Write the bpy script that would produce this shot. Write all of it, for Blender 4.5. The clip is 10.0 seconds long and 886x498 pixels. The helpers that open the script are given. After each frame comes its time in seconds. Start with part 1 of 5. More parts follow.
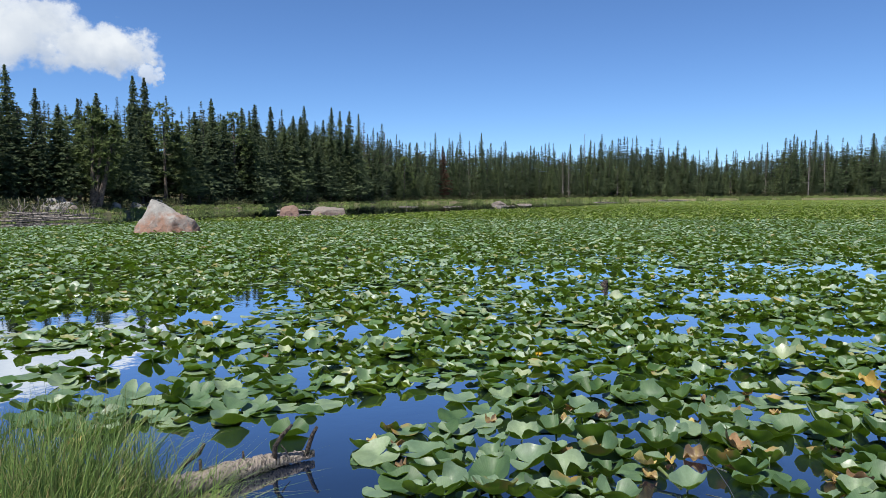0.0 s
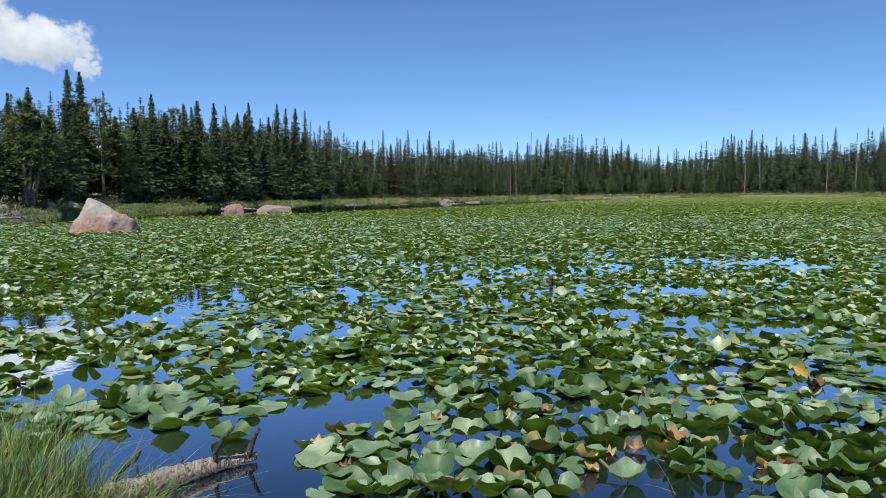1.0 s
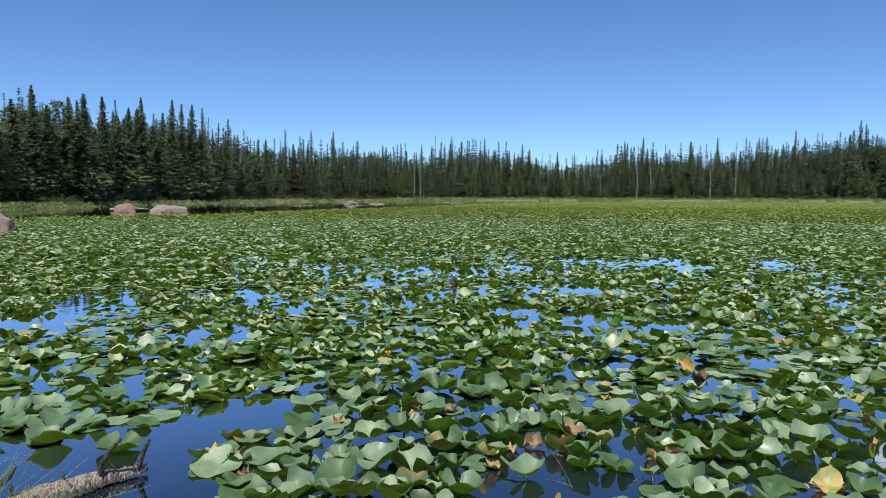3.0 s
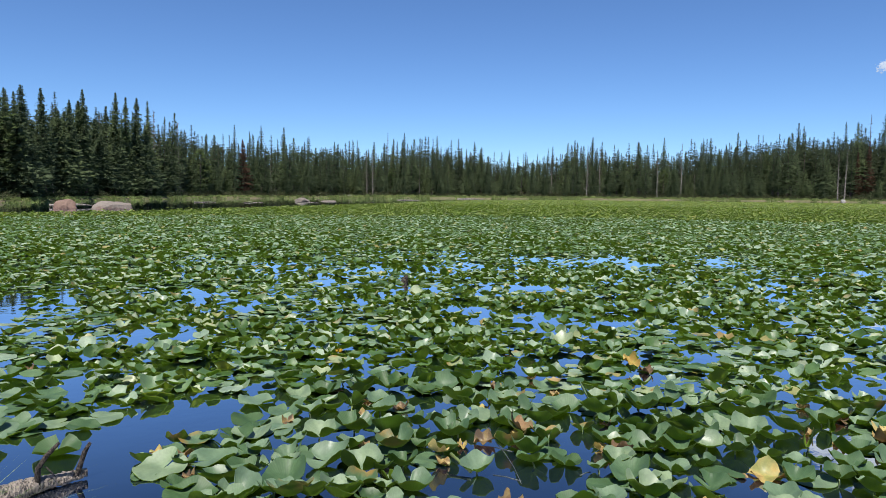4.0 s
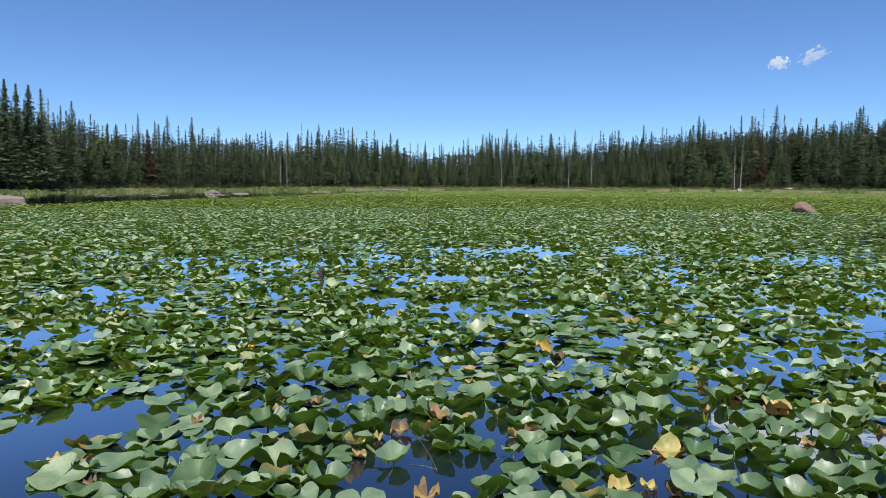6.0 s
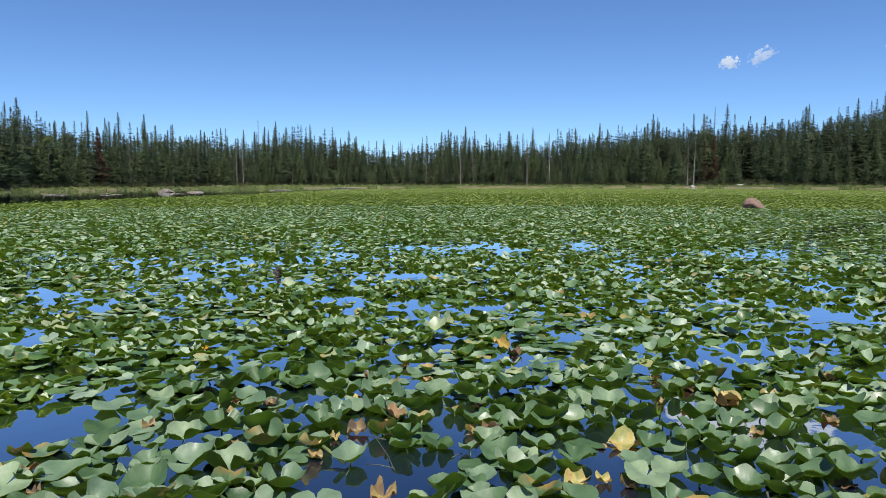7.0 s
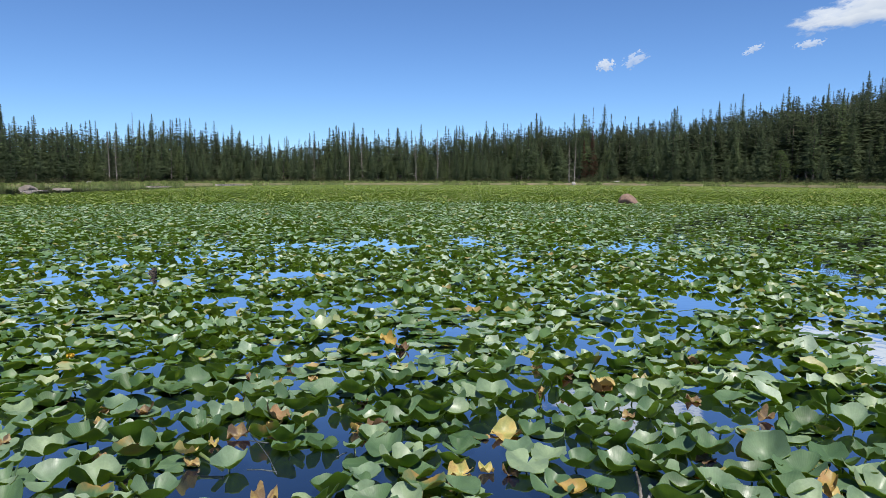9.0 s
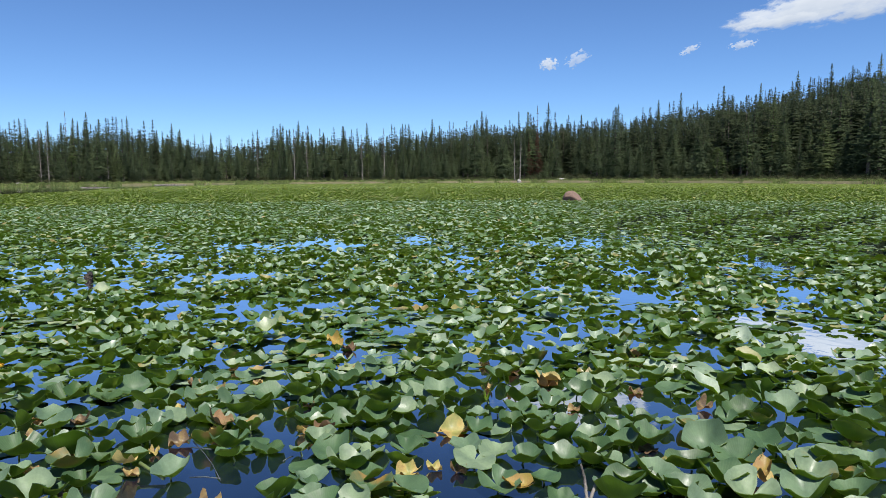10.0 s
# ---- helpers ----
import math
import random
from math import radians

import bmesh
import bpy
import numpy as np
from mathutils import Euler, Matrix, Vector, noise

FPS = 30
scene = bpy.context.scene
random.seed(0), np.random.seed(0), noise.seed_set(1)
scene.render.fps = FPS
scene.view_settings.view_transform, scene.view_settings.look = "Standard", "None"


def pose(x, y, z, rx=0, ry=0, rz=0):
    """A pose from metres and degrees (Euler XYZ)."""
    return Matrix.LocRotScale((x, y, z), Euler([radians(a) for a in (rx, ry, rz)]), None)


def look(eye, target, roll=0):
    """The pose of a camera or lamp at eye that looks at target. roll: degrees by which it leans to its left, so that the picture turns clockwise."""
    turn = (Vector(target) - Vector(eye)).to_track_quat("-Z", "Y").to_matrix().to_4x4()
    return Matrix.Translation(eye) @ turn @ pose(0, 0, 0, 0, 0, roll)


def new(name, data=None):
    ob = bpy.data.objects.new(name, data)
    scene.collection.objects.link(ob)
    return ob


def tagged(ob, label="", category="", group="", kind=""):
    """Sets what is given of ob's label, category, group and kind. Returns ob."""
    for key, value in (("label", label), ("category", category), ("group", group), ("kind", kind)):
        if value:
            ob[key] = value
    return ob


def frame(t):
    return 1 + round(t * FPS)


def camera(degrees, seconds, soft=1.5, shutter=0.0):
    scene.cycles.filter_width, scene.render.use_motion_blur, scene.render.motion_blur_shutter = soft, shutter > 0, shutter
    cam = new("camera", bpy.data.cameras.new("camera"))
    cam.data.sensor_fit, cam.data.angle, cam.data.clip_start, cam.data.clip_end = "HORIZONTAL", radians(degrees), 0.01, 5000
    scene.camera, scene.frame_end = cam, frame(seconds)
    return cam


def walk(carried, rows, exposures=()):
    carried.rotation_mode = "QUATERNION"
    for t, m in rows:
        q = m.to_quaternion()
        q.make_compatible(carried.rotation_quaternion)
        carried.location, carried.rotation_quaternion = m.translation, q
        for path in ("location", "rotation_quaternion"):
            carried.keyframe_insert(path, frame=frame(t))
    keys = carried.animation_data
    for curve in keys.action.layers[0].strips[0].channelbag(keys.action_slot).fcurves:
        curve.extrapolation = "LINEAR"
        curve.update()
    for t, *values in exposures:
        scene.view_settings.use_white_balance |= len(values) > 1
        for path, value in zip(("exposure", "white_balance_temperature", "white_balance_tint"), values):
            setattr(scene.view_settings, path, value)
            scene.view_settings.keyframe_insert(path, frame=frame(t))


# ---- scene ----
cam = camera(65.4, 10.0, soft=0.25)
PATH = [
    (0, (0.036, 0.116, 1.436), (-0.648, 1.989, 1.28), -0.4),
    (0.5, (0.051, 0.122, 1.435), (-0.563, 2.019, 1.278), -0.5),
    (1, (0.062, 0.128, 1.435), (-0.481, 2.046, 1.272), -0.5),
    (1.5, (0.07, 0.135, 1.434), (-0.407, 2.071, 1.27), -0.4),
    (2, (0.068, 0.131, 1.434), (-0.343, 2.082, 1.274), -0.3),
    (2.5, (0.067, 0.136, 1.429), (-0.277, 2.1, 1.272), -0.1),
    (4, (0.08, 0.14, 1.429), (-0.056, 2.128, 1.265), 0.5),
    (4.5, (0.087, 0.139, 1.427), (0.009, 2.131, 1.257), 0.5),
    (5, (0.092, 0.144, 1.426), (0.077, 2.135, 1.246), 0.4),
    (5.5, (0.094, 0.139, 1.427), (0.143, 2.13, 1.242), 0.3),
    (7, (0.128, 0.154, 1.424), (0.346, 2.132, 1.23), 0.0),
    (7.5, (0.132, 0.152, 1.424), (0.432, 2.12, 1.227), -0.1),
    (8, (0.147, 0.161, 1.424), (0.523, 2.115, 1.227), -0.1),
    (8.5, (0.158, 0.159, 1.424), (0.608, 2.098, 1.227), -0.1),
    (9, (0.171, 0.158, 1.422), (0.7, 2.076, 1.218), 0.1),
    (9.5, (0.177, 0.158, 1.423), (0.782, 2.052, 1.213), 0.0),
    (10, (0.186, 0.157, 1.424), (0.859, 2.029, 1.215), -0.3),
]
walk(cam, [(t, look(e, g, r)) for t, e, g, r in PATH])

# ---------- light ----------
SUN_AZ, SUN_EL = -176.0, 63.0          # clockwise from +y, above the horizon
world = bpy.data.worlds.new("sky")
scene.world = world
world.use_nodes = True
wn = world.node_tree.nodes
sky = wn.new("ShaderNodeTexSky")
sky.sky_type, sky.sun_disc = "NISHITA", False
sky.sun_elevation, sky.sun_rotation = radians(SUN_EL), radians(SUN_AZ)
sky.altitude, sky.air_density, sky.dust_density, sky.ozone_density = 2900, 1.0, 0.0, 1.5
blue = wn.new("ShaderNodeMix")          # the deep blue of thin mountain air
blue.data_type, blue.blend_type = "RGBA", "MULTIPLY"
blue.inputs[0].default_value, blue.inputs[7].default_value = 1.0, (0.72, 0.98, 1.30, 1)
world.node_tree.links.new(sky.outputs[0], blue.inputs[6])
world.node_tree.links.new(blue.outputs[2], wn["Background"].inputs[0])
wn["Background"].inputs[1].default_value = 0.066
sun = new("sun", bpy.data.lights.new("sun", "SUN"))
sun.data.energy, sun.data.angle, sun.data.color = 5.0, radians(1.5), (1.0, 0.95, 0.87)
to_sun = Vector((math.sin(radians(SUN_AZ)) * math.cos(radians(SUN_EL)), math.cos(radians(SUN_AZ)) * math.cos(radians(SUN_EL)), math.sin(radians(SUN_EL))))
sun.matrix_world = look(to_sun * 50, (0, 0, 0))
scene.view_settings.exposure = 0.75


# ---------- materials ----------
def material(name, rough=0.8):
    m = bpy.data.materials.new(name)
    m.use_nodes = True
    b = m.node_tree.nodes["Principled BSDF"]
    b.inputs["Roughness"].default_value = rough
    return m, m.node_tree.nodes, m.node_tree.links, b


def ramp(nodes, links, fac, stops):
    r = nodes.new("ShaderNodeValToRGB")
    while len(r.color_ramp.elements) < len(stops):
        r.color_ramp.elements.new(0.5)
    for e, (p, c) in zip(r.color_ramp.elements, stops):
        e.position, e.color = p, (*c, 1)
    links.new(fac, r.inputs[0])
    return r.outputs[0]


def grain(nodes, links, scale, detail=6.0, rough=0.6, space="Object", distort=0.0):
    tc = nodes.new("ShaderNodeTexCoord")
    n = nodes.new("ShaderNodeTexNoise")
    n.inputs["Scale"].default_value, n.inputs["Detail"].default_value = scale, detail
    n.inputs["Roughness"].default_value, n.inputs["Distortion"].default_value = rough, distort
    links.new(tc.outputs[space], n.inputs["Vector"])
    return n.outputs[0]


def mixed(nodes, links, fac, a, b, mode="MIX"):
    m = nodes.new("ShaderNodeMix")
    m.data_type, m.blend_type = "RGBA", mode
    for k, v in ((0, fac), (6, a), (7, b)):
        if isinstance(v, (int, float)):
            m.inputs[k].default_value = v
        elif isinstance(v, tuple):
            m.inputs[k].default_value = (*v, 1)
        else:
            links.new(v, m.inputs[k])
    return m.outputs[2]


def calc(nodes, links, op, a, b=0.0, c=0.0):
    m = nodes.new("ShaderNodeMath")
    m.operation = op
    for k, v in enumerate((a, b, c)):
        if isinstance(v, (int, float)):
            m.inputs[k].default_value = v
        else:
            links.new(v, m.inputs[k])
    return m.outputs[0]


def bumped(nodes, links, b, height, strength, dist=0.01):
    n = nodes.new("ShaderNodeBump")
    n.inputs["Strength"].default_value, n.inputs["Distance"].default_value = strength, dist
    links.new(height, n.inputs["Height"])
    links.new(n.outputs[0], b.inputs["Normal"])


def chance(nodes, single):
    """A number from 0 to 1: one per object, or one per loose piece of a joined mesh."""
    if single:
        return nodes.new("ShaderNodeObjectInfo").outputs["Random"]
    return nodes.new("ShaderNodeNewGeometry").outputs["Random Per Island"]


def pad_material(name, single, stops, rough, veins, through_light, glow=(0.36, 0.5, 0.08), patchy=0.0, blotch=0.0):
    m, n, l, b = material(name, rough)
    luck = chance(n, single)
    blotch = blotch or (2.3 if single else 9.0)
    spot = grain(n, l, blotch, 5.0, 0.6)
    tint = calc(n, l, "ADD", calc(n, l, "MULTIPLY", luck, 1 - 0.5 * patchy), calc(n, l, "MULTIPLY", calc(n, l, "SUBTRACT", spot, 0.5 - 0.25 * patchy), 1.6 * patchy))
    base = ramp(n, l, tint, stops)
    uv = n.new("ShaderNodeUVMap")
    xy = n.new("ShaderNodeSeparateXYZ")
    l.new(uv.outputs[0], xy.inputs[0])
    turn = calc(n, l, "ARCTAN2", xy.outputs[0], xy.outputs[1])
    rib = calc(n, l, "SINE", calc(n, l, "MULTIPLY", turn, 26.0))
    rib = calc(n, l, "MULTIPLY", calc(n, l, "POWER", calc(n, l, "ABSOLUTE", rib), 9.0), veins)
    mid = calc(n, l, "LESS_THAN", calc(n, l, "ABSOLUTE", xy.outputs[0]), 0.012)
    fine = grain(n, l, blotch * 7, 4.0, 0.6)
    col = mixed(n, l, calc(n, l, "MULTIPLY", calc(n, l, "ADD", rib, calc(n, l, "MULTIPLY", mid, 0.6)), 0.2), base, (0.25, 0.34, 0.18))
    col = mixed(n, l, 0.7, col, ramp(n, l, spot, [(0.3, (0.55, 0.6, 0.6)), (0.7, (1.25, 1.2, 1.1))]), "MULTIPLY")
    col = mixed(n, l, 0.4, col, ramp(n, l, fine, [(0.35, (0.7, 0.7, 0.7)), (0.65, (1.2, 1.2, 1.2))]), "MULTIPLY")
    # brown eaten edges and blotches on the older leaves
    reach = calc(n, l, "SQRT", calc(n, l, "ADD", calc(n, l, "POWER", xy.outputs[0], 2.0), calc(n, l, "POWER", xy.outputs[1], 2.0)))
    old = calc(n, l, "FRACT", calc(n, l, "MULTIPLY", luck, 7.31))
    decay = calc(n, l, "ADD", calc(n, l, "MULTIPLY", reach, 0.6), calc(n, l, "ADD", spot, calc(n, l, "MULTIPLY", old, 0.22)))
    decay = ramp(n, l, calc(n, l, "MULTIPLY", calc(n, l, "SUBTRACT", decay, 0.93), 5.0), [(0.0, (0, 0, 0)), (1.0, (1, 1, 1))])
    decay = calc(n, l, "MULTIPLY", decay, calc(n, l, "GREATER_THAN", old, 0.95))
    col = mixed(n, l, decay, col, (0.26, 0.17, 0.05))
    l.new(col, b.inputs["Base Color"])
    b.inputs["Specular IOR Level"].default_value = 0.55
    b.inputs["Coat Weight"].default_value, b.inputs["Coat Roughness"].default_value = 0.05, 0.4
    l.new(ramp(n, l, spot, [(0.35, (rough * 0.7,) * 3), (0.65, (rough * 1.35,) * 3)]), b.inputs["Roughness"])
    bumped(n, l, b, calc(n, l, "ADD", calc(n, l, "MULTIPLY", rib, 0.04), calc(n, l, "ADD", calc(n, l, "MULTIPLY", fine, 0.35), calc(n, l, "MULTIPLY", spot, 0.7))), 0.4, 0.006)
    tr = n.new("ShaderNodeBsdfTranslucent")
    l.new(mixed(n, l, 0.35, glow, col), tr.inputs[0])
    mx = n.new("ShaderNodeMixShader")
    mx.inputs[0].default_value = through_light
    l.new(b.outputs[0], mx.inputs[1])
    l.new(tr.outputs[0], mx.inputs[2])
    l.new(mx.outputs[0], n["Material Output"].inputs[0])
    return m


TOP = [(0.0, (0.038, 0.085, 0.026)), (0.25, (0.066, 0.132, 0.06)), (0.5, (0.092, 0.162, 0.086)), (0.75, (0.145, 0.222, 0.145)), (0.93, (0.2, 0.275, 0.17)), (0.975, (0.24, 0.25, 0.08)), (1.0, (0.30, 0.21, 0.08))]
UNDER = [(0.0, (0.07, 0.155, 0.006)), (0.4, (0.11, 0.21, 0.008)), (0.8, (0.15, 0.26, 0.012)), (0.96, (0.19, 0.25, 0.02)), (1.0, (0.26, 0.18, 0.04))]
OLD = [(0.0, (0.2, 0.24, 0.06)), (0.3, (0.34, 0.33, 0.1)), (0.5, (0.42, 0.33, 0.11)), (0.7, (0.28, 0.19, 0.08)), (0.85, (0.14, 0.09, 0.045)), (1.0, (0.07, 0.045, 0.03))]
# far copy of the leaf tint: upper and under colours mixed, yellower
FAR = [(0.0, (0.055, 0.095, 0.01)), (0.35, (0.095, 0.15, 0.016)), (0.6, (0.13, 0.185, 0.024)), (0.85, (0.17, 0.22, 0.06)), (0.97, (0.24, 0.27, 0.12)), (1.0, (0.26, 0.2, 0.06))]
pad_top = pad_material("pad_top", True, TOP[:5], 0.5, 0.7, 0.32)
pad_under = pad_material("pad_under", True, UNDER[:3], 0.5, 0.3, 0.5, (0.3, 0.42, 0.05))
pad_old = pad_material("pad_withered", True, OLD, 0.6, 0.4, 0.3, (0.75, 0.45, 0.08), 1.0)
# dark stops put shade between leaves into the tint, pale ones sky sheen
FIELD = [(0.0, (0.034, 0.078, 0.016)), (0.2, (0.058, 0.124, 0.03)), (0.42, (0.1, 0.18, 0.07)), (0.6, (0.165, 0.252, 0.158)), (0.84, (0.27, 0.355, 0.27)), (0.96, (0.285, 0.335, 0.18)), (0.985, (0.26, 0.25, 0.09)), (1.0, (0.3, 0.2, 0.08))]
field_top = pad_material("field_pad_top", False, FIELD, 0.48, 0.4, 0.32)
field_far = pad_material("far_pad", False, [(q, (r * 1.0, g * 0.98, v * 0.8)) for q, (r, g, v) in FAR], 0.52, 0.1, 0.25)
field_under = pad_material("field_pad_under", False, UNDER, 0.5, 0.2, 0.5, (0.42, 0.56, 0.06))


def leafy(name, single, stops, rough=0.65, scale=1.6, through_light=0.6):
    m, n, l, b = material(name, rough)
    base = ramp(n, l, chance(n, single), stops)
    big = grain(n, l, scale, 3.0)
    col = mixed(n, l, 0.75, base, ramp(n, l, big, [(0.3, (0.55, 0.6, 0.6)), (0.7, (1.4, 1.35, 1.2))]), "MULTIPLY")
    l.new(col, b.inputs["Base Color"])
    b.inputs["Specular IOR Level"].default_value = 0.25
    tr = n.new("ShaderNodeBsdfTranslucent")
    l.new(col, tr.inputs[0])
    mx = n.new("ShaderNodeMixShader")
    mx.inputs[0].default_value = through_light
    l.new(b.outputs[0], mx.inputs[1])
    l.new(tr.outputs[0], mx.inputs[2])
    l.new(mx.outputs[0], n["Material Output"].inputs[0])
    return m


needles = leafy("spruce_needles", True, [(0.0, (0.079, 0.110, 0.061)), (0.5, (0.095, 0.129, 0.070)), (0.85, (0.111, 0.148, 0.074)), (1.0, (0.128, 0.165, 0.076))])
# darker copy of the needle tint, for shade the sparse back crowns lack
needles_wood = leafy("woods_needles", False, [(0.0, (0.057, 0.077, 0.045)), (0.6, (0.066, 0.087, 0.048)), (1.0, (0.078, 0.101, 0.052))])
pine_needles = leafy("pine_needles", True, [(0.0, (0.102, 0.142, 0.059)), (1.0, (0.133, 0.176, 0.072))])
dead_needles = leafy("rusty_needles", True, [(0.0, (0.1, 0.06, 0.044)), (1.0, (0.125, 0.075, 0.052))])
grey_needles = leafy("grey_twigs", True, [(0.0, (0.13, 0.12, 0.105)), (1.0, (0.17, 0.15, 0.13))])
sedge_green = leafy("sedge_blades", False, [(0.0, (0.11, 0.16, 0.05)), (0.7, (0.16, 0.215, 0.07)), (1.0, (0.22, 0.215, 0.1))], 0.6, 0.3, 0.3)
grass_green = leafy("grass_blades", False, [(0.0, (0.085, 0.155, 0.04)), (0.6, (0.145, 0.225, 0.065)), (0.9, (0.22, 0.25, 0.1)), (1.0, (0.30, 0.25, 0.13))], 0.5, 4.0, 0.3)
shrub_leaves = leafy("shrub_leaves", False, [(0.0, (0.055, 0.075, 0.035)), (0.6, (0.085, 0.105, 0.05)), (1.0, (0.13, 0.12, 0.075))], 0.7, 0.5)


def stone_material(name, top, side, lichen, scale=2.0):
    m, n, l, b = material(name, 0.85)
    big = grain(n, l, scale, 6.0, 0.6)
    fine = grain(n, l, scale * 14, 5.0, 0.7)
    geo = n.new("ShaderNodeNewGeometry")
    up = n.new("ShaderNodeSeparateXYZ")
    l.new(geo.outputs["Normal"], up.inputs[0])
    tc = n.new("ShaderNodeTexCoord")
    h = n.new("ShaderNodeSeparateXYZ")
    l.new(tc.outputs["Generated"], h.inputs[0])
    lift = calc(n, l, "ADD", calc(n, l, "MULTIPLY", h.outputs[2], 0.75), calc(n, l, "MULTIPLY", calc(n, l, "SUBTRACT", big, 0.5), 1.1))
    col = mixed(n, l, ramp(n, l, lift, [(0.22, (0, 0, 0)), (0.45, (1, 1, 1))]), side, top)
    col = mixed(n, l, ramp(n, l, grain(n, l, scale * 3.2, 8.0, 0.75), [(0.55, (0, 0, 0)), (0.64, (1, 1, 1))]), col, lichen)
    col = mixed(n, l, 0.6, col, ramp(n, l, fine, [(0.3, (0.6, 0.6, 0.6)), (0.7, (1.3, 1.3, 1.3))]), "MULTIPLY")
    l.new(col, b.inputs["Base Color"])
    bumped(n, l, b, calc(n, l, "ADD", big, calc(n, l, "MULTIPLY", fine, 0.4)), 0.6, 0.06)
    return m


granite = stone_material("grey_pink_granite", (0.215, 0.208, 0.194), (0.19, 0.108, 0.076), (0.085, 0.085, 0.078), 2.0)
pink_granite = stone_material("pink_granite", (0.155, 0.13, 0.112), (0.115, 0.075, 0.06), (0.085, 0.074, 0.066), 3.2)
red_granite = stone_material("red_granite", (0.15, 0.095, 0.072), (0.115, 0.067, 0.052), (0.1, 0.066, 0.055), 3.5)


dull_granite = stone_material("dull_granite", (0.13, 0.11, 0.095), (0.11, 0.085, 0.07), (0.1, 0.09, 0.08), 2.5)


def bark_material(name, dark, light, scale=9.0, lo=0.5, hi=0.62):
    m, n, l, b = material(name, 0.9)
    tc = n.new("ShaderNodeTexCoord")
    mp = n.new("ShaderNodeMapping")
    mp.inputs["Scale"].default_value = (1, 1, 0.3)
    l.new(tc.outputs["Object"], mp.inputs[0])
    vor = n.new("ShaderNodeTexVoronoi")
    vor.inputs["Scale"].default_value = scale * 2
    l.new(mp.outputs[0], vor.inputs["Vector"])
    a = grain(n, l, scale, 6.0, 0.7)
    col = ramp(n, l, calc(n, l, "ADD", calc(n, l, "MULTIPLY", a, 0.95), calc(n, l, "MULTIPLY", vor.outputs[0], 0.2)), [(lo, dark), (hi, light)])
    l.new(col, b.inputs["Base Color"])
    bumped(n, l, b, calc(n, l, "ADD", a, vor.outputs[0]), 1.0, 0.012)
    return m


bark = bark_material("spruce_bark", (0.04, 0.032, 0.027), (0.11, 0.09, 0.075), 5.0)
grey_wood = bark_material("weathered_wood", (0.05, 0.044, 0.038), (0.19, 0.17, 0.15), 5.0)
bleached = bark_material("bleached_wood", (0.07, 0.064, 0.058), (0.165, 0.152, 0.137), 5.0)
log_bark = bark_material("peeling_log_bark", (0.028, 0.021, 0.017), (0.215, 0.182, 0.155), 42.0, 0.45, 0.55)
twig_bark = bark_material("dark_twig_bark", (0.012, 0.009, 0.008), (0.06, 0.046, 0.038), 70.0)

m_water, n, l, b = material("pond_water", 0.3)
l.new(ramp(n, l, grain(n, l, 0.6, 4.0), [(0.3, (0.002, 0.005, 0.014)), (0.7, (0.004, 0.008, 0.018))]), b.inputs["Base Color"])
b.inputs["Specular IOR Level"].default_value = 0.0
gloss = n.new("ShaderNodeBsdfGlossy")
gloss.inputs["Roughness"].default_value = 0.012
gloss.inputs["Color"].default_value = (0.93, 0.96, 1.0, 1)
ripple = calc(n, l, "ADD", grain(n, l, 1.1, 3.0), calc(n, l, "MULTIPLY", grain(n, l, 9.0, 2.0), 0.15))
bumped(n, l, gloss, ripple, 0.035, 0.1)
facing = n.new("ShaderNodeLayerWeight")
facing.inputs[0].default_value = 0.5
sheen = n.new("ShaderNodeMixShader")
l.new(ramp(n, l, facing.outputs["Facing"], [(0.0, (0.03,) * 3), (0.5, (0.16,) * 3), (0.61, (0.37,) * 3), (0.7, (0.72,) * 3), (0.79, (0.95,) * 3), (1.0, (1, 1, 1))]), sheen.inputs[0])
l.new(b.outputs[0], sheen.inputs[1])
l.new(gloss.outputs[0], sheen.inputs[2])
l.new(sheen.outputs[0], n["Material Output"].inputs[0])

m_ground, n, l, b = material("earth_and_turf", 0.95)
col = ramp(n, l, grain(n, l, 0.35, 8.0, 0.65), [(0.3, (0.05, 0.055, 0.022)), (0.5, (0.085, 0.085, 0.035)), (0.62, (0.11, 0.09, 0.055)), (0.75, (0.2, 0.165, 0.125))])
col = mixed(n, l, 0.6, col, ramp(n, l, grain(n, l, 6.0, 6.0), [(0.3, (0.55, 0.55, 0.55)), (0.7, (1.35, 1.3, 1.25))]), "MULTIPLY")
l.new(col, b.inputs["Base Color"])
bumped(n, l, b, grain(n, l, 3.0, 8.0), 0.7, 0.15)


# ---------- building helpers ----------
def raw_mesh(name, verts, faces, mats, slots=None, uv=None, smooth=False):
    """A mesh from arrays; all faces have the same number of corners."""
    verts, faces = np.asarray(verts, np.float32), np.asarray(faces, np.int32)
    k = faces.shape[1]
    me = bpy.data.meshes.new(name)
    me.vertices.add(len(verts))
    me.vertices.foreach_set("co", verts.ravel())
    me.loops.add(faces.size)
    me.loops.foreach_set("vertex_index", faces.ravel())
    me.polygons.add(len(faces))
    me.polygons.foreach_set("loop_start", np.arange(0, faces.size, k, dtype=np.int32))
    for mt in mats:
        me.materials.append(mt)
    if slots is not None:
        me.polygons.foreach_set("material_index", np.asarray(slots, np.int32))
    me.polygons.foreach_set("use_smooth", np.full(len(faces), smooth))
    if uv is not None:
        me.uv_layers.new(name="UVMap").data.foreach_set("uv", np.asarray(uv, np.float32)[faces.ravel()].ravel())
    me.update(calc_edges=True)
    return me


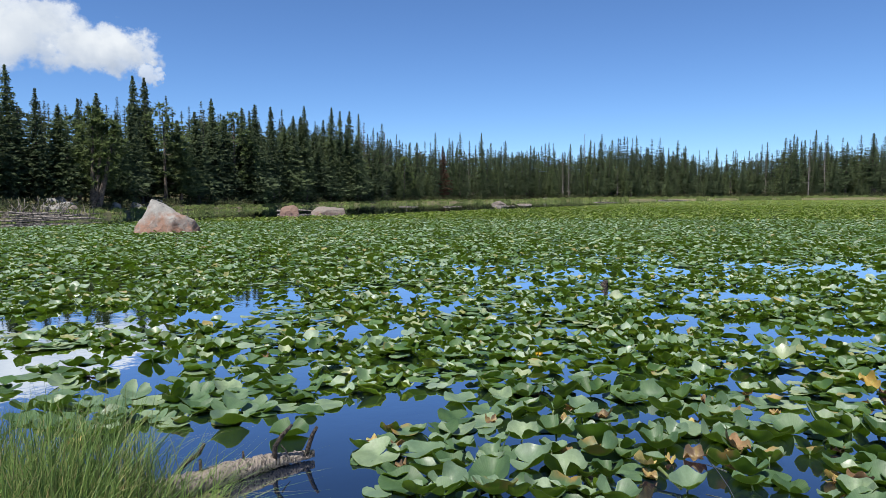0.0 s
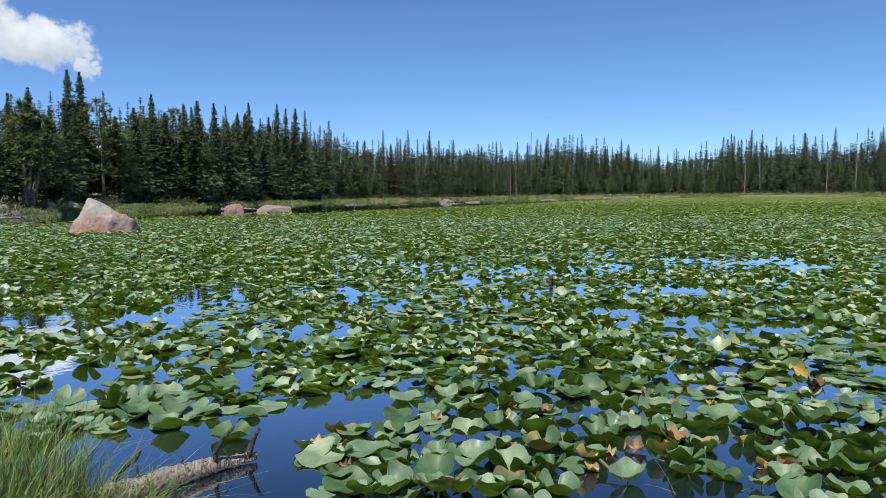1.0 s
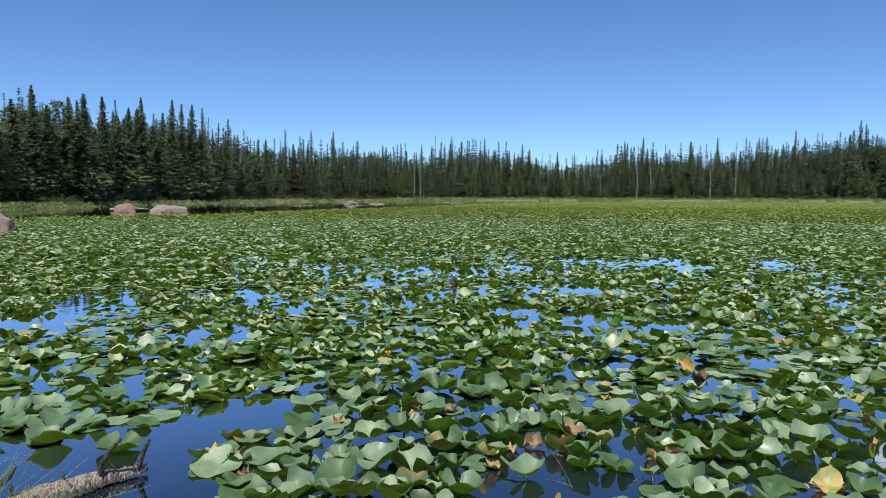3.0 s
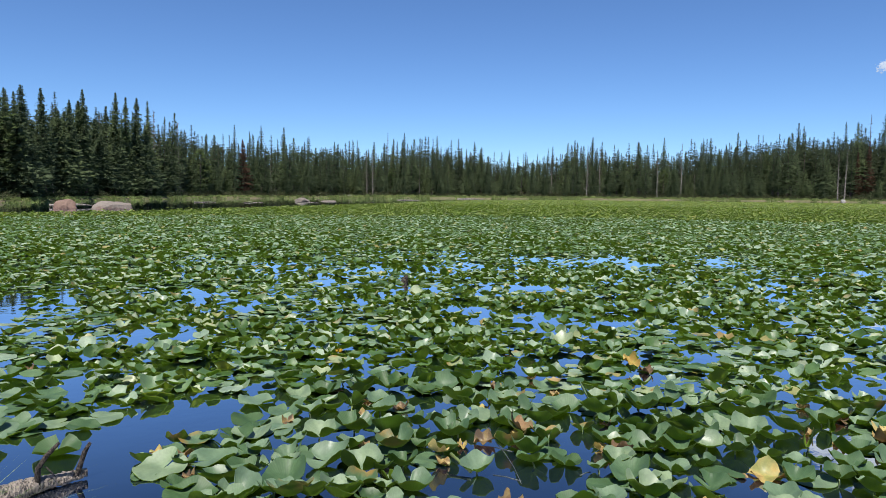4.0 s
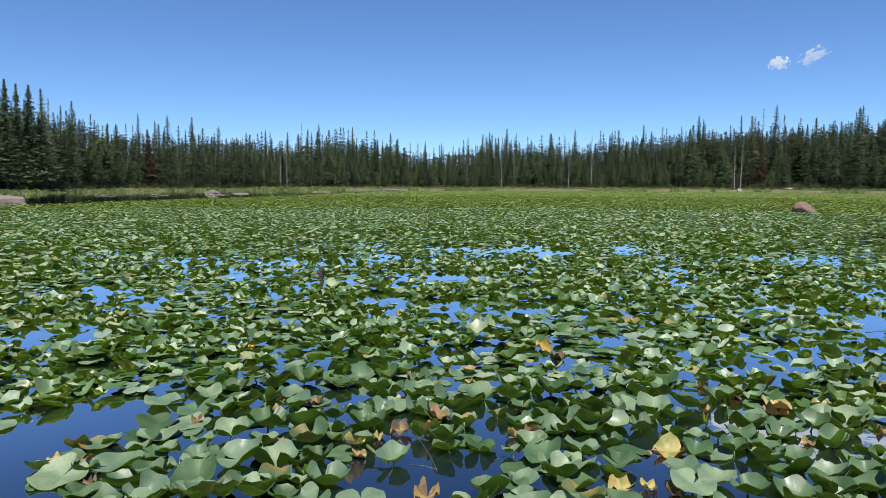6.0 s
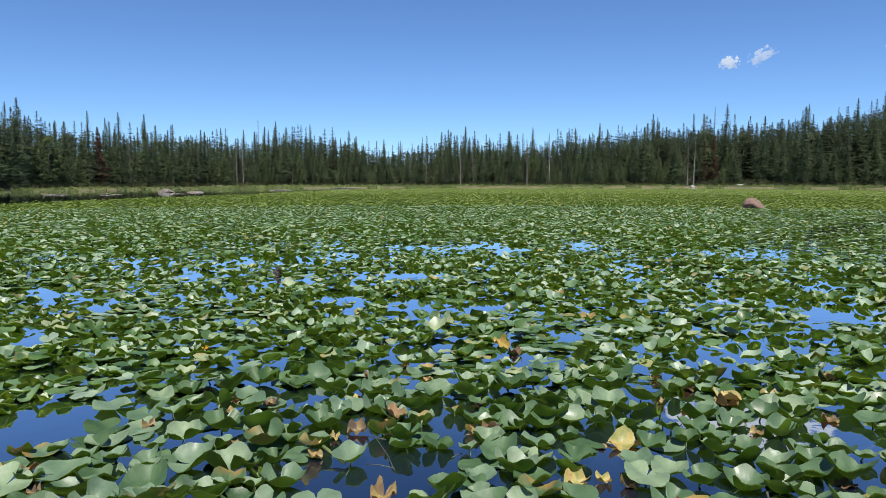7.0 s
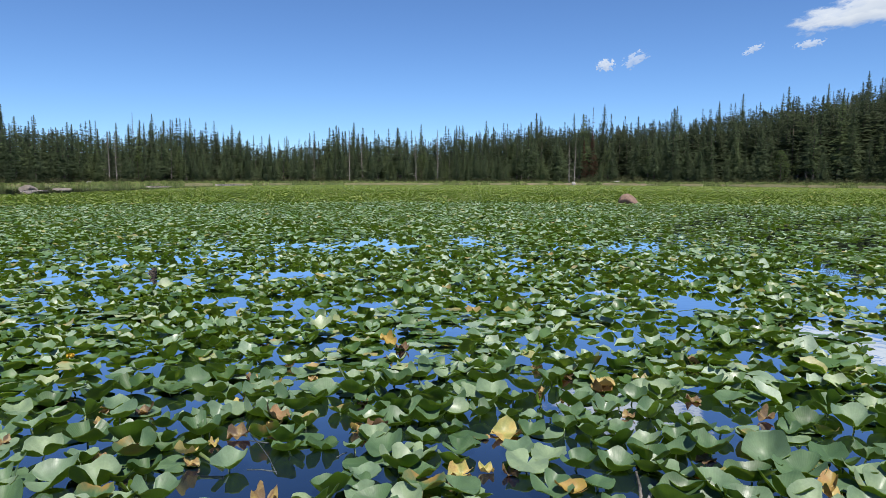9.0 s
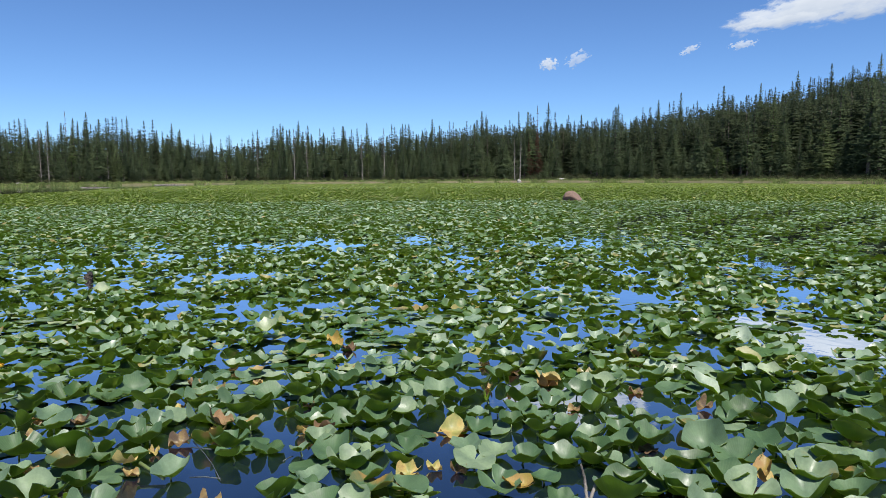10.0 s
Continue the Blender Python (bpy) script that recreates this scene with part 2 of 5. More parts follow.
def part(name, bm, mat, parent=None, label="", smooth=True):
    """Links a bmesh as one mesh object under a thing or a part."""
    me = bpy.data.meshes.new(name)
    for f in bm.faces:
        f.smooth = smooth
    bm.to_mesh(me)
    bm.free()
    me.materials.append(mat)
    ob = new(name, me)
    ob.parent = parent
    return tagged(ob, label)


def tube(bm, pts, radii, seg=8, rough=0.0, rng=random):
    """A closed tube through points, with its own radius at each."""
    rings, prev = [], None
    for i, p in enumerate(pts):
        p = Vector(p)
        d = (Vector(pts[min(i + 1, len(pts) - 1)]) - Vector(pts[max(i - 1, 0)])).normalized()
        side = d.cross(Vector((0, 0, 1)) if abs(d.z) < 0.9 else Vector((1, 0, 0))).normalized()
        if prev is not None and side.dot(prev) < 0:
            side = -side
        prev, other = side, d.cross(side)
        ring = []
        for k in range(seg):
            a = 2 * math.pi * k / seg
            r = radii[i] * (1 + rng.uniform(-rough, rough))
            ring.append(bm.verts.new(p + side * (math.cos(a) * r) + other * (math.sin(a) * r)))
        rings.append(ring)
    for a, c in zip(rings, rings[1:]):
        for k in range(seg):
            bm.faces.new((a[k], a[(k + 1) % seg], c[(k + 1) % seg], c[k]))
    bm.faces.new(list(reversed(rings[0])))
    bm.faces.new(rings[-1])
    return bm


# ---------- the lie of the land ----------
SHORE_AZ = (-180, -100, -90, -80, -70, -60, -53, -50.7, -47, -40, -33, -27, -20, -9, -2, 10, 26, 38, 50, 60, 70, 80, 88, 100, 180)
SHORE_R = (1.2, 1.4, 3, 8, 22, 40, 47, 49, 55, 70, 88, 106, 128, 148, 160, 170, 175, 160, 135, 110, 50, 14, 3, 1.4, 1.2)
PADS_AZ = (-90, -60, -53, -47, -38, -27, -20, -14, -9, -5, 0, 5, 26, 50, 60, 75)
PADS_R = (2, 35, 38, 40.5, 47.5, 50, 59, 69, 82, 103, 130, 143, 147, 116, 94, 25)
SLOPE_AZ = (-180, -60, -40, -20, 0, 20, 30, 42, 52, 60, 90, 180)
SLOPE = (0.02, 0.07, 0.07, 0.07, 0.07, 0.09, 0.12, 0.2, 0.25, 0.25, 0.05, 0.02)


def ruggedness(x, y, s):
    return noise.noise((x * s, y * s, 3.7))


def land(x, y):
    """Height of the ground, and how far beyond the shore line the place lies."""
    az, r = math.degrees(math.atan2(x, y)), math.hypot(x, y)
    d = r - float(np.interp(az, SHORE_AZ, SHORE_R)) - (0.012 * r) * ruggedness(x, y, 0.09)
    bank = min(1.3 - y, 12) + 0.15 * ruggedness(x, y, 0.8)          # the bank that the camera stands on
    spit = 0.75 - math.hypot(x + 2.25, y - 2.0) + 0.1 * ruggedness(x, y, 2.0)     # a grassy spit beside it
    d = max(d, bank, spit)
    if d < 0:
        return max(-0.7, 0.14 * d), d
    up = (0.22 * min(d / 1.2, 1) if r < 12 else 0.3 * min(d / 0.4, 1)) + 0.03 * min(d, 8)
    s = float(np.interp(az, SLOPE_AZ, SLOPE))
    up += s * max(0.0, min(d, 75) - 6) + 0.25 * s * max(0, min(d, 400) - 75)
    up += min(d * 0.05, 0.6) * ruggedness(x, y, 0.12) + min(d * 0.02, 0.25) * ruggedness(x, y, 0.5)
    return up, d


STEPS = (-8, -4, -2, -1, -0.5, -0.25, 0, 0.12, 0.25, 0.4, 0.7, 1.2, 2, 3.2, 5, 7.5, 11, 16, 23, 32, 45, 62, 85, 120, 180, 280, 450, 800)


def build_ground():
    """One sheet out to the horizon, in rings that crowd along the shore line."""
    n_az, inner = 420, 76
    verts, faces = [], []
    rings = inner + len(STEPS) + 2
    for i in range(rings):
        for k in range(n_az):
            a = 2 * math.pi * k / n_az
            az = math.degrees(a) if a < math.pi else math.degrees(a) - 360
            shore = float(np.interp(az, SHORE_AZ, SHORE_R))
            start = max(shore - 9, shore * 0.5)
            if i < inner:
                r = 0.2 * (start / 0.2) ** (i / (inner - 1)) if i else 0.0
            elif i < inner + len(STEPS):
                q = STEPS[i - inner]
                r = shore + (q if q > 0 else q * min(1.0, shore / 18))
            else:
                r = 2000 + 1800 * (i - inner - len(STEPS))
            x, y = r * math.sin(a), r * math.cos(a)
            verts.append((x, y, land(x, y)[0] if r < 1500 else 3.0))
    for i in range(rings - 1):
        for k in range(n_az):
            k2 = (k + 1) % n_az
            faces.append((i * n_az + k, i * n_az + k2, (i + 1) * n_az + k2, (i + 1) * n_az + k))
    ob = new("ground", raw_mesh("ground", verts, faces, [m_ground], smooth=True))
    tagged(ob, "brown and green earth bank rising behind the pond shore", "ground", kind="structure")


build_ground()
bm = bmesh.new()
bmesh.ops.create_circle(bm, cap_ends=True, segments=96, radius=215)
water = part("water", bm, m_water)
tagged(water, "still dark blue pond water mirroring sky and clouds", "water", kind="structure")


# ---------- trees ----------
def spruce_crown(rng, h, r, clear, whorls, boughs, sprays, ragged, taper=0.16):
    """Triangles of a spruce crown: close tiers of drooping boughs, each set with flat and hanging needle sprays, round a thin dark core."""
    tris = []

    def spray(p, d, ln, w):
        up = np.array((rng.uniform(-1, 1), rng.uniform(-1, 1), rng.uniform(-1, 1)))
        s = np.cross(d, up)
        s *= w / (np.linalg.norm(s) + 1e-6)
        q = p + d * ln * 0.35
        tris.append((p - d * ln * 0.12, q + s, p + d * ln))
        if sprays > 2:
            tris.append((p - d * ln * 0.12, p + d * ln, q - s))

    bare, lop = rng.uniform(0, 6.28), rng.uniform(0.1, 0.35)
    for w in range(whorls):
        f = 1 - (1 - min(max((w + rng.uniform(-0.35, 0.35)) / whorls, 0.0), 1.0)) ** 1.25          # closer tiers towards the top
        z = clear + (h - clear) * min(max(f, 0.0), 0.985)
        down = h - z
        big = min(r * (1 + 0.25 * (1 - f)), 0.07 + taper * down) * (0.7 + 0.3 * min(1.0, f * 5))
        if rng.random() < ragged:
            big *= rng.uniform(0.55, 0.85)
        n = max(5, int(boughs * (0.4 + 0.6 * big / r)))
        a0 = rng.uniform(0, 6.28)
        for k in range(n):
            a = a0 + 2 * math.pi * (k + rng.uniform(-0.35, 0.35)) / n
            ln = big * rng.uniform(0.6, 1.2) * (1 - lop * max(0.0, math.cos(a - bare)))
            if rng.random() < ragged * 0.35:
                ln *= rng.uniform(0.35, 0.7)
            lean = 0.05 + 0.45 * (1 - f) + rng.uniform(-0.15, 0.2)
            d = np.array((math.cos(a), math.sin(a), -lean))
            s = np.array((-math.sin(a), math.cos(a), 0))
            o = np.array((0, 0, z))
            half = ln * 0.24 + 0.03
            mid = o + d * ln * 0.45
            tris.append((o + np.array((0, 0, 0.06)), mid - s * half - (0, 0, 0.1 * ln), mid + s * half))
            for q in range(sprays):
                u = 0.4 + 0.6 * (q + rng.random()) / sprays
                p = o + d * ln * u + np.array((0, 0, 0.12 * ln * u * u))
                side = 1 - 2 * (q % 2)
                size = (0.06 + 0.09 * min(1.0, 3 * big) + 0.3 * ln * (1.15 - u)) * rng.uniform(0.7, 1.25)
                way = d * 0.6 + s * side * rng.uniform(0.3, 0.9) + np.array((0, 0, rng.uniform(-0.55, 0.3)))
                spray(p, way / np.linalg.norm(way), size, size * (0.3 if sprays > 2 else 0.42))
            tip = o + d * ln * 0.85 + np.array((0, 0, 0.1 * ln))
            spray(tip, (d + np.array((0, 0, 0.35))) / 1.1, 0.06 + 0.28 * ln, 0.03 + 0.06 * ln)
            if down < 4.0:
                spray(o + d * ln * rng.uniform(0.1, 0.5), np.array((d[0] * 0.5, d[1] * 0.5, rng.choice((-0.8, 0.8)))), 0.12 + 0.2 * big, 0.04 + 0.08 * big)
    for k in range(3):
        a = rng.uniform(0, 6.28)
        c, s = math.cos(a) * 0.045, math.sin(a) * 0.045
        tris.append((np.array((c, s, h - 0.9)), np.array((-c, -s, h - 0.9)), np.array((0, 0, h + 0.05))))
    return np.array(tris).reshape(-1, 3)


def pine_crown(rng, h, r, clear, clumps, per, coarse=1.0):
    """Triangles of a rounded, open pine crown: tufts scattered through an uneven egg."""
    tris = []
    for c in range(clumps):
        f = rng.random() ** 0.8
        z = clear + (h - clear) * f
        wide = r * (math.sin(math.pi * min(0.98, 0.18 + 0.8 * f)) ** 0.7) * math.sqrt(rng.uniform(0.15, 1))
        a = rng.uniform(0, 2 * math.pi)
        o = np.array((math.cos(a) * wide, math.sin(a) * wide, z))
        size = rng.uniform(0.3, 0.6) * coarse
        for k in range(per):
            d = np.array((rng.gauss(0, 1), rng.gauss(0, 1), rng.gauss(0.45, 0.6)))
            d /= np.linalg.norm(d)
            s = np.cross(d, (0.3, 0.2, 1.0)) * 0.24
            tris.append((o - s * size, o + s * size, o + d * size * rng.uniform(0.7, 1.3)))
    return np.array(tris).reshape(-1, 3)


def trunk_mesh(name, rng, h, base, mat, seg=7):
    bm = bmesh.new()
    pts = [(rng.uniform(-0.05, 0.05) * (i > 0), rng.uniform(-0.05, 0.05) * (i > 0), h * f) for i, f in enumerate((-0.05, 0.02, 0.15, 0.35, 0.6, 0.85, 0.985))]
    tube(bm, pts, [base * q for q in (1.35, 1.1, 0.92, 0.75, 0.5, 0.22, 0.06)], seg)
    me = bpy.data.meshes.new(name)
    for f in bm.faces:
        f.smooth = True
    bm.to_mesh(me)
    bm.free()
    me.materials.append(mat)
    return me


def limbs_mesh(name, rng, h, clear, count, reach, mat):
    """Bare dead limbs of a snag or of the lower trunk."""
    bm = bmesh.new()
    for k in range(count):
        z = clear + (h - clear) * rng.random() ** 0.9
        a, ln = rng.uniform(0, 6.28), reach * (1.1 - z / h) * rng.uniform(0.4, 1.2) + 0.1
        p0 = Vector((0, 0, z))
        p1 = p0 + Vector((math.cos(a), math.sin(a), rng.uniform(-0.35, 0.15))) * ln * 0.6
        p2 = p1 + Vector((math.cos(a + 0.3), math.sin(a + 0.3), rng.uniform(-0.3, 0.4))) * ln * 0.5
        tube(bm, (p0, p1, p2), (0.028, 0.018, 0.006), 4)
    me = bpy.data.meshes.new(name)
    bm.to_mesh(me)
    bm.free()
    me.materials.append(mat)
    return me


def tri_mesh(name, v, mat):
    return raw_mesh(name, v, np.arange(len(v)).reshape(-1, 3), [mat])


BASE_H = 12.0
FORMS = {}


def add_form(key, seed, kind, **kw):
    rng = random.Random(seed)
    if kind == "spruce":
        crown = tri_mesh("crown", spruce_crown(rng, BASE_H, kw["r"], kw["clear"], kw["whorls"], kw["per"], kw["twigs"], kw["ragged"], kw.get("taper", 0.17)), kw.get("mat", needles))
        FORMS[key] = (trunk_mesh("trunk", rng, BASE_H, 0.17, bark), crown, limbs_mesh("dead_limbs", rng, BASE_H * 0.5, 0.8, 8, 0.9, grey_wood))
    elif kind == "pine":
        crown = tri_mesh("crown", pine_crown(rng, BASE_H, kw["r"], kw["clear"], 190, 13), pine_needles)
        FORMS[key] = (trunk_mesh("trunk", rng, BASE_H, 0.16, bark), crown, limbs_mesh("limbs", rng, BASE_H, 2.5, 20, 1.9, bark))
    else:
        FORMS[key] = (trunk_mesh("trunk", rng, BASE_H, kw.get("base", 0.1), bleached), tri_mesh("crown", spruce_crown(rng, BASE_H, 0.4, 5.5, 12, 4, 1, 0.9), grey_needles), limbs_mesh("limbs", rng, BASE_H, 1.2, 40, 1.1, grey_wood))


for i in range(4):
    add_form(f"spire{i}", 10 + i, "spruce", r=1.25 + 0.12 * i, clear=0.9 + 0.5 * i, whorls=54, per=9, twigs=2, ragged=0.4, taper=0.17 + 0.015 * i)
    add_form(f"near_spire{i}", 20 + i, "spruce", r=1.3 + 0.13 * i, clear=1.3 + 0.4 * i, whorls=64, per=12, twigs=4, ragged=0.4, taper=0.18 + 0.015 * i)
for i in range(3):
    add_form(f"full{i}", 30 + i, "spruce", r=1.75 + 0.15 * i, clear=0.5 + 0.4 * i, whorls=54, per=12, twigs=2, ragged=0.3, taper=0.25 + 0.02 * i)
    add_form(f"near_full{i}", 40 + i, "spruce", r=1.9 + 0.2 * i, clear=1.3 + 0.4 * i, whorls=64, per=15, twigs=4, ragged=0.35, taper=0.26 + 0.02 * i)
for i in range(2):
    add_form(f"pine{i}", 50 + i, "pine", r=2.2 + 0.3 * i, clear=1.8)
    add_form(f"near_pine{i}", 54 + i, "pine", r=2.2 + 0.3 * i, clear=1.6)
for i in range(2):
    add_form(f"snag{i}", 60 + i, "snag")
    add_form(f"near_snag{i}", 60 + i, "snag")
add_form("pale", 66, "snag", base=0.17)
add_form("rusty", 71, "spruce", r=1.5, clear=0.8, whorls=50, per=14, twigs=4, ragged=0.3, taper=0.22, mat=dead_needles)

TREE_WORDS = {
    "spire": ("spruce_tree", "narrow dark green spruce with a ragged spire on the pond shore", "spruce tree"),
    "full": ("spruce_tree", "full dark green spruce with drooping boughs on the shore", "spruce tree"),
    "pine": ("pine_tree", "rounded open-crowned green pine among the shore spruces", "pine tree"),
    "snag": ("dead_tree", "bare grey dead tree standing among the spruces", "dead tree"),
    "pale": ("dead_tree", "bleached bare dead trunk standing at the water's edge", "dead tree"),
    "rusty": ("dead_tree", "dead spruce with rust-red needles among green trees", "dead tree"),
}


def plant(key, x, y, h, rng, wide=1.0):
    word = key.rstrip("0123456789")
    if math.hypot(x, y) < 112 and word not in ("rusty", "pale"):
        key = "near_" + key
    name, label, cat = TREE_WORDS[word]
    tree = new(name)
    tree.location = (x, y, land(x, y)[0] - 0.1)
    tree.rotation_euler = (rng.uniform(-0.025, 0.025), rng.uniform(-0.025, 0.025), rng.uniform(0, 6.28))
    s = h / BASE_H
    tree.scale = (s * wide, s * wide, s)
    tagged(tree, label, cat, group="trees round the pond")
    for nm, me in zip(("trunk", "crown", "limbs"), FORMS[key]):
        ob = new(nm, me)
        ob.parent = tree
        if nm == "limbs":
            ob["kind"] = "stuff"
    return tree


def polar(az, r):
    return r * math.sin(radians(az)), r * math.cos(radians(az))


# trees that stand out against the sky: bearing, distance, height of the top above the water
TALL_WEST = ((-51.8, 59, 10.8), (-50.3, 59, 9.3), (-47.7, 66, 9.6), (-46.2, 69, 9.9), (-43.8, 77, 13.5), (-42.9, 78, 13.6), (-38.1, 90, 13.3), (-36.0, 89, 12.2), (-35.4, 95, 12.5), (-33.7, 92, 12.8), (-32.1, 94, 11.9), (-31.1, 95, 13.3), (-29.1, 95, 13.2), (-28.4, 95, 12.7), (-27.7, 96, 12.8), (-26.8, 100, 12.9), (-25.8, 103, 11.3), (-25.0, 101, 11.7), (-20.6, 112, 11.4), (-19.5, 117, 10.9), (-18.6, 115, 11.7), (-16.9, 130, 12.8), (-14.9, 136, 11.8), (-11.3, 151, 12.4))
TALL_NORTH = ((-8.5, 165, 15.2), (-7.1, 168, 15.4), (-4.4, 172, 15.1), (-0.8, 177, 12.3), (1.5, 175, 12.0), (2.8, 180, 11.8), (6.7, 180, 14.8), (8.1, 184, 15.8), (11.7, 187, 14.6), (13.6, 182, 15.3), (16.6, 186, 15.3), (18.9, 191, 17.0))
TALL_EAST = ((23.0, 198, 19.6), (23.5, 197, 18.6), (26.1, 197, 19.3), (27.5, 203, 21.4), (28.3, 197, 21.6), (31.1, 202, 18.6), (33.9, 197, 20.6), (36.9, 199, 21.7), (38.5, 199, 23.4), (41.8, 191, 23.7), (44.2, 189, 23.7), (46.6, 185, 25.5), (48.8, 187, 27.0), (50.0, 186, 26.0), (51.6, 183, 27.7))
# how high the mass of the forest stands, degrees
TOPS_AZ = (-60, -52, -44, -38, -33, -27, -23, -19, -14, -9, -6, -3, -0.7, 2.1, 4.5, 8, 11.4, 14, 16.7, 20, 23, 25.4, 28, 31, 34, 36.5, 40.6, 44.6, 48.4, 52, 60)
TOPS_EL = (6.8, 6.7, 6.6, 6.4, 6.1, 5.2, 4.0, 3.6, 3.5, 3.2, 3.6, 3.65, 3.1, 2.4, 3.0, 3.4, 3.15, 3.1, 3.6, 3.7, 4.1, 4.0, 4.2, 4.2, 4.3, 4.8, 5.3, 5.9, 6.6, 7.1, 7.6)


def build_forest():
    rng = random.Random(5)
    for az, r, top in TALL_WEST + TALL_NORTH + TALL_EAST:
        shore = float(np.interp(az, SHORE_AZ, SHORE_R)) + 5.5
        if r < shore:          # none stands in the water
            top, r = 1.43 + (top - 1.43) * shore / r, shore
        x, y = polar(az, r)
        key = "full0" if az in (-43.8, -42.9, -38.1) else ("snag0" if az in (27.5, -8.5) else f"spire{rng.randrange(4)}")
        plant(key, x, y, top + 0.25 - land(x, y)[0], rng, (1.1 if az < -38 else 0.95) if key[0] == "s" else 0.9)
    plant("rusty", *polar(-20.0, 134), 10.6, rng, 1.05)
    for az, r, top in ((27.5, 184, 14.0), (26.9, 183, 11.5)):
        x, y = polar(az, r)
        plant("rusty", x, y, top - land(x, y)[0], rng, 0.7)
    for az, r, tall in ((25.75, 175.5, 10.5), (26.15, 175.8, 11.5)):
        plant("pale", *polar(az, r), tall, rng)
    single, rest = 0, []
    spots = []
    tries = 0
    while len(spots) < 1950 and tries < 120000:
        tries += 1
        az = rng.uniform(-59, 58)
        shore = float(np.interp(az, SHORE_AZ, SHORE_R))
        deep = 30 if az < 15 else 26 + (az - 15) * 1.4
        near_d = 8.0 if az < -36 else 4.5
        d = near_d + deep * rng.random() ** (1.25 if az < 25 else 0.95)
        r = shore + d
        if rng.random() > r / 200 + (0.5 if az < -10 else 0.3):
            continue
        x, y = polar(az, r)
        if (abs(az + 20.0) < 0.75 and d < 14) or (abs(az - 25.95) < 0.4 and d < 7) or (abs(az - 27.3) < 0.6 and d < 10):
            continue
        gap = 1.9 if az < -33 else 1.5
        if any((x - a) ** 2 + (y - b) ** 2 < gap * gap for a, b, *_ in spots):
            continue
        g = land(x, y)[0]
        limit = 1.43 + r * math.tan(radians(float(np.interp(az, TOPS_AZ, TOPS_EL)))) - g
        h = limit * rng.uniform(0.86 if az < -30 else 0.8, 1.05) if d > 10 or az < -36 else min(rng.uniform(4.0, 11.5), limit * rng.uniform(0.75, 0.98))
        slim = rng.random() < (0.16 if az < -30 else 0.2)
        if slim:
            h = limit * rng.uniform(1.0, 1.18 if az < -20 else 1.3)          # single spires
        if az > 15:
            h = min(h, rng.uniform(11.5, 18))
        spots.append((x, y, d, h, az, slim))
    spots.sort(key=lambda q: q[2])
    low = [spruce_crown(random.Random(200 + i), BASE_H, 1.6 + 0.16 * i, 0.8, 30, 8, 1, 0.3, 0.25 + 0.025 * i) for i in range(5)]
    thin = [spruce_crown(random.Random(220 + i), BASE_H, 1.1 + 0.12 * i, 1.5, 34, 6, 1, 0.45, 0.16 + 0.012 * i) for i in range(5)]
    low.append(pine_crown(random.Random(210), BASE_H * 0.9, 2.0, 1.5, 110, 6, 1.0))
    chunks, stems = [], bmesh.new()
    for i, (x, y, d, h, az, slim) in enumerate(spots):
        if i < 320:
            q = rng.random()
            if az > -30:
                q = max(q, 0.06) if h > 9 else q
            pine = 0.14 if az < -30 else 0.05
            full = 0.85 if az < -15 else 0.6
            key = f"pine{rng.randrange(2)}" if q < pine else (f"snag{rng.randrange(2)}" if q > 0.96 else (f"full{rng.randrange(3)}" if q < full and not slim else f"spire{rng.randrange(4)}"))
            plant(key, x, y, h, rng, rng.uniform(1.1, 1.4) if az < -33 else (rng.uniform(1.15, 1.5) if h > 6 else 1.4))
        else:
            v = (thin[i % 5] if slim else low[i % 6]) * (h / BASE_H) * ((1.3, 1.3, 1) if az < -33 else (1.45, 1.45, 1))
            a = rng.uniform(0, 6.28)
            c, s = math.cos(a), math.sin(a)
            g = land(x, y)[0]
            chunks.append(np.stack((v[:, 0] * c - v[:, 1] * s + x, v[:, 0] * s + v[:, 1] * c + y, v[:, 2] + g), 1))
            tube(stems, ((x, y, g - 0.3), (x, y, g + h * 0.5), (x, y, g + h * 0.97)), (0.15, 0.09, 0.012), 4)
    woods = new("woods", tri_mesh("woods", np.concatenate(chunks), needles_wood))
    tagged(woods, "dense dark green conifer woods behind the shore trees", "forest", kind="stuff")
    part("trunks", stems, bark, woods)["kind"] = "stuff"


build_forest()


def leaning_pine(az, r):
    """An old pine of three leaning stems on the bank."""
    rng = random.Random(83)
    x, y = polar(az, r)
    tree = new("pine_tree")
    tree.location = (x, y, land(x, y)[0] - 0.1)
    tagged(tree, "old green pine with three leaning grey-brown stems on the bank", "pine tree", group="trees round the pond")
    c, s = math.cos(radians(az)), -math.sin(radians(az))
    for lean, h, thick in ((1.6, 6.5, 0.24), (0.3, 7.5, 0.2), (0.9, 7.0, 0.16)):
        bm = bmesh.new()
        tube(bm, [(c * (lean * (f - 0.25 * (f > 0.5) * (f - 0.5)) + 0.25 * lean), s * (lean * f + 0.25 * lean), h * f) for f in (-0.03, 0.1, 0.25, 0.5, 0.75, 1.0)], [thick * q for q in (1.4, 1.05, 0.9, 0.7, 0.45, 0.1)], 9, 0.06, rng)
        part("trunk", bm, bark, tree)
        v = pine_crown(rng, h + 0.6, 1.6, 1.7, 190, 12, 0.8) + np.array((c * lean, s * lean, 0))
        crown = new("crown", tri_mesh("crown", v, pine_needles))
        crown.parent = tree


leaning_pine(-46.9, 60.5)


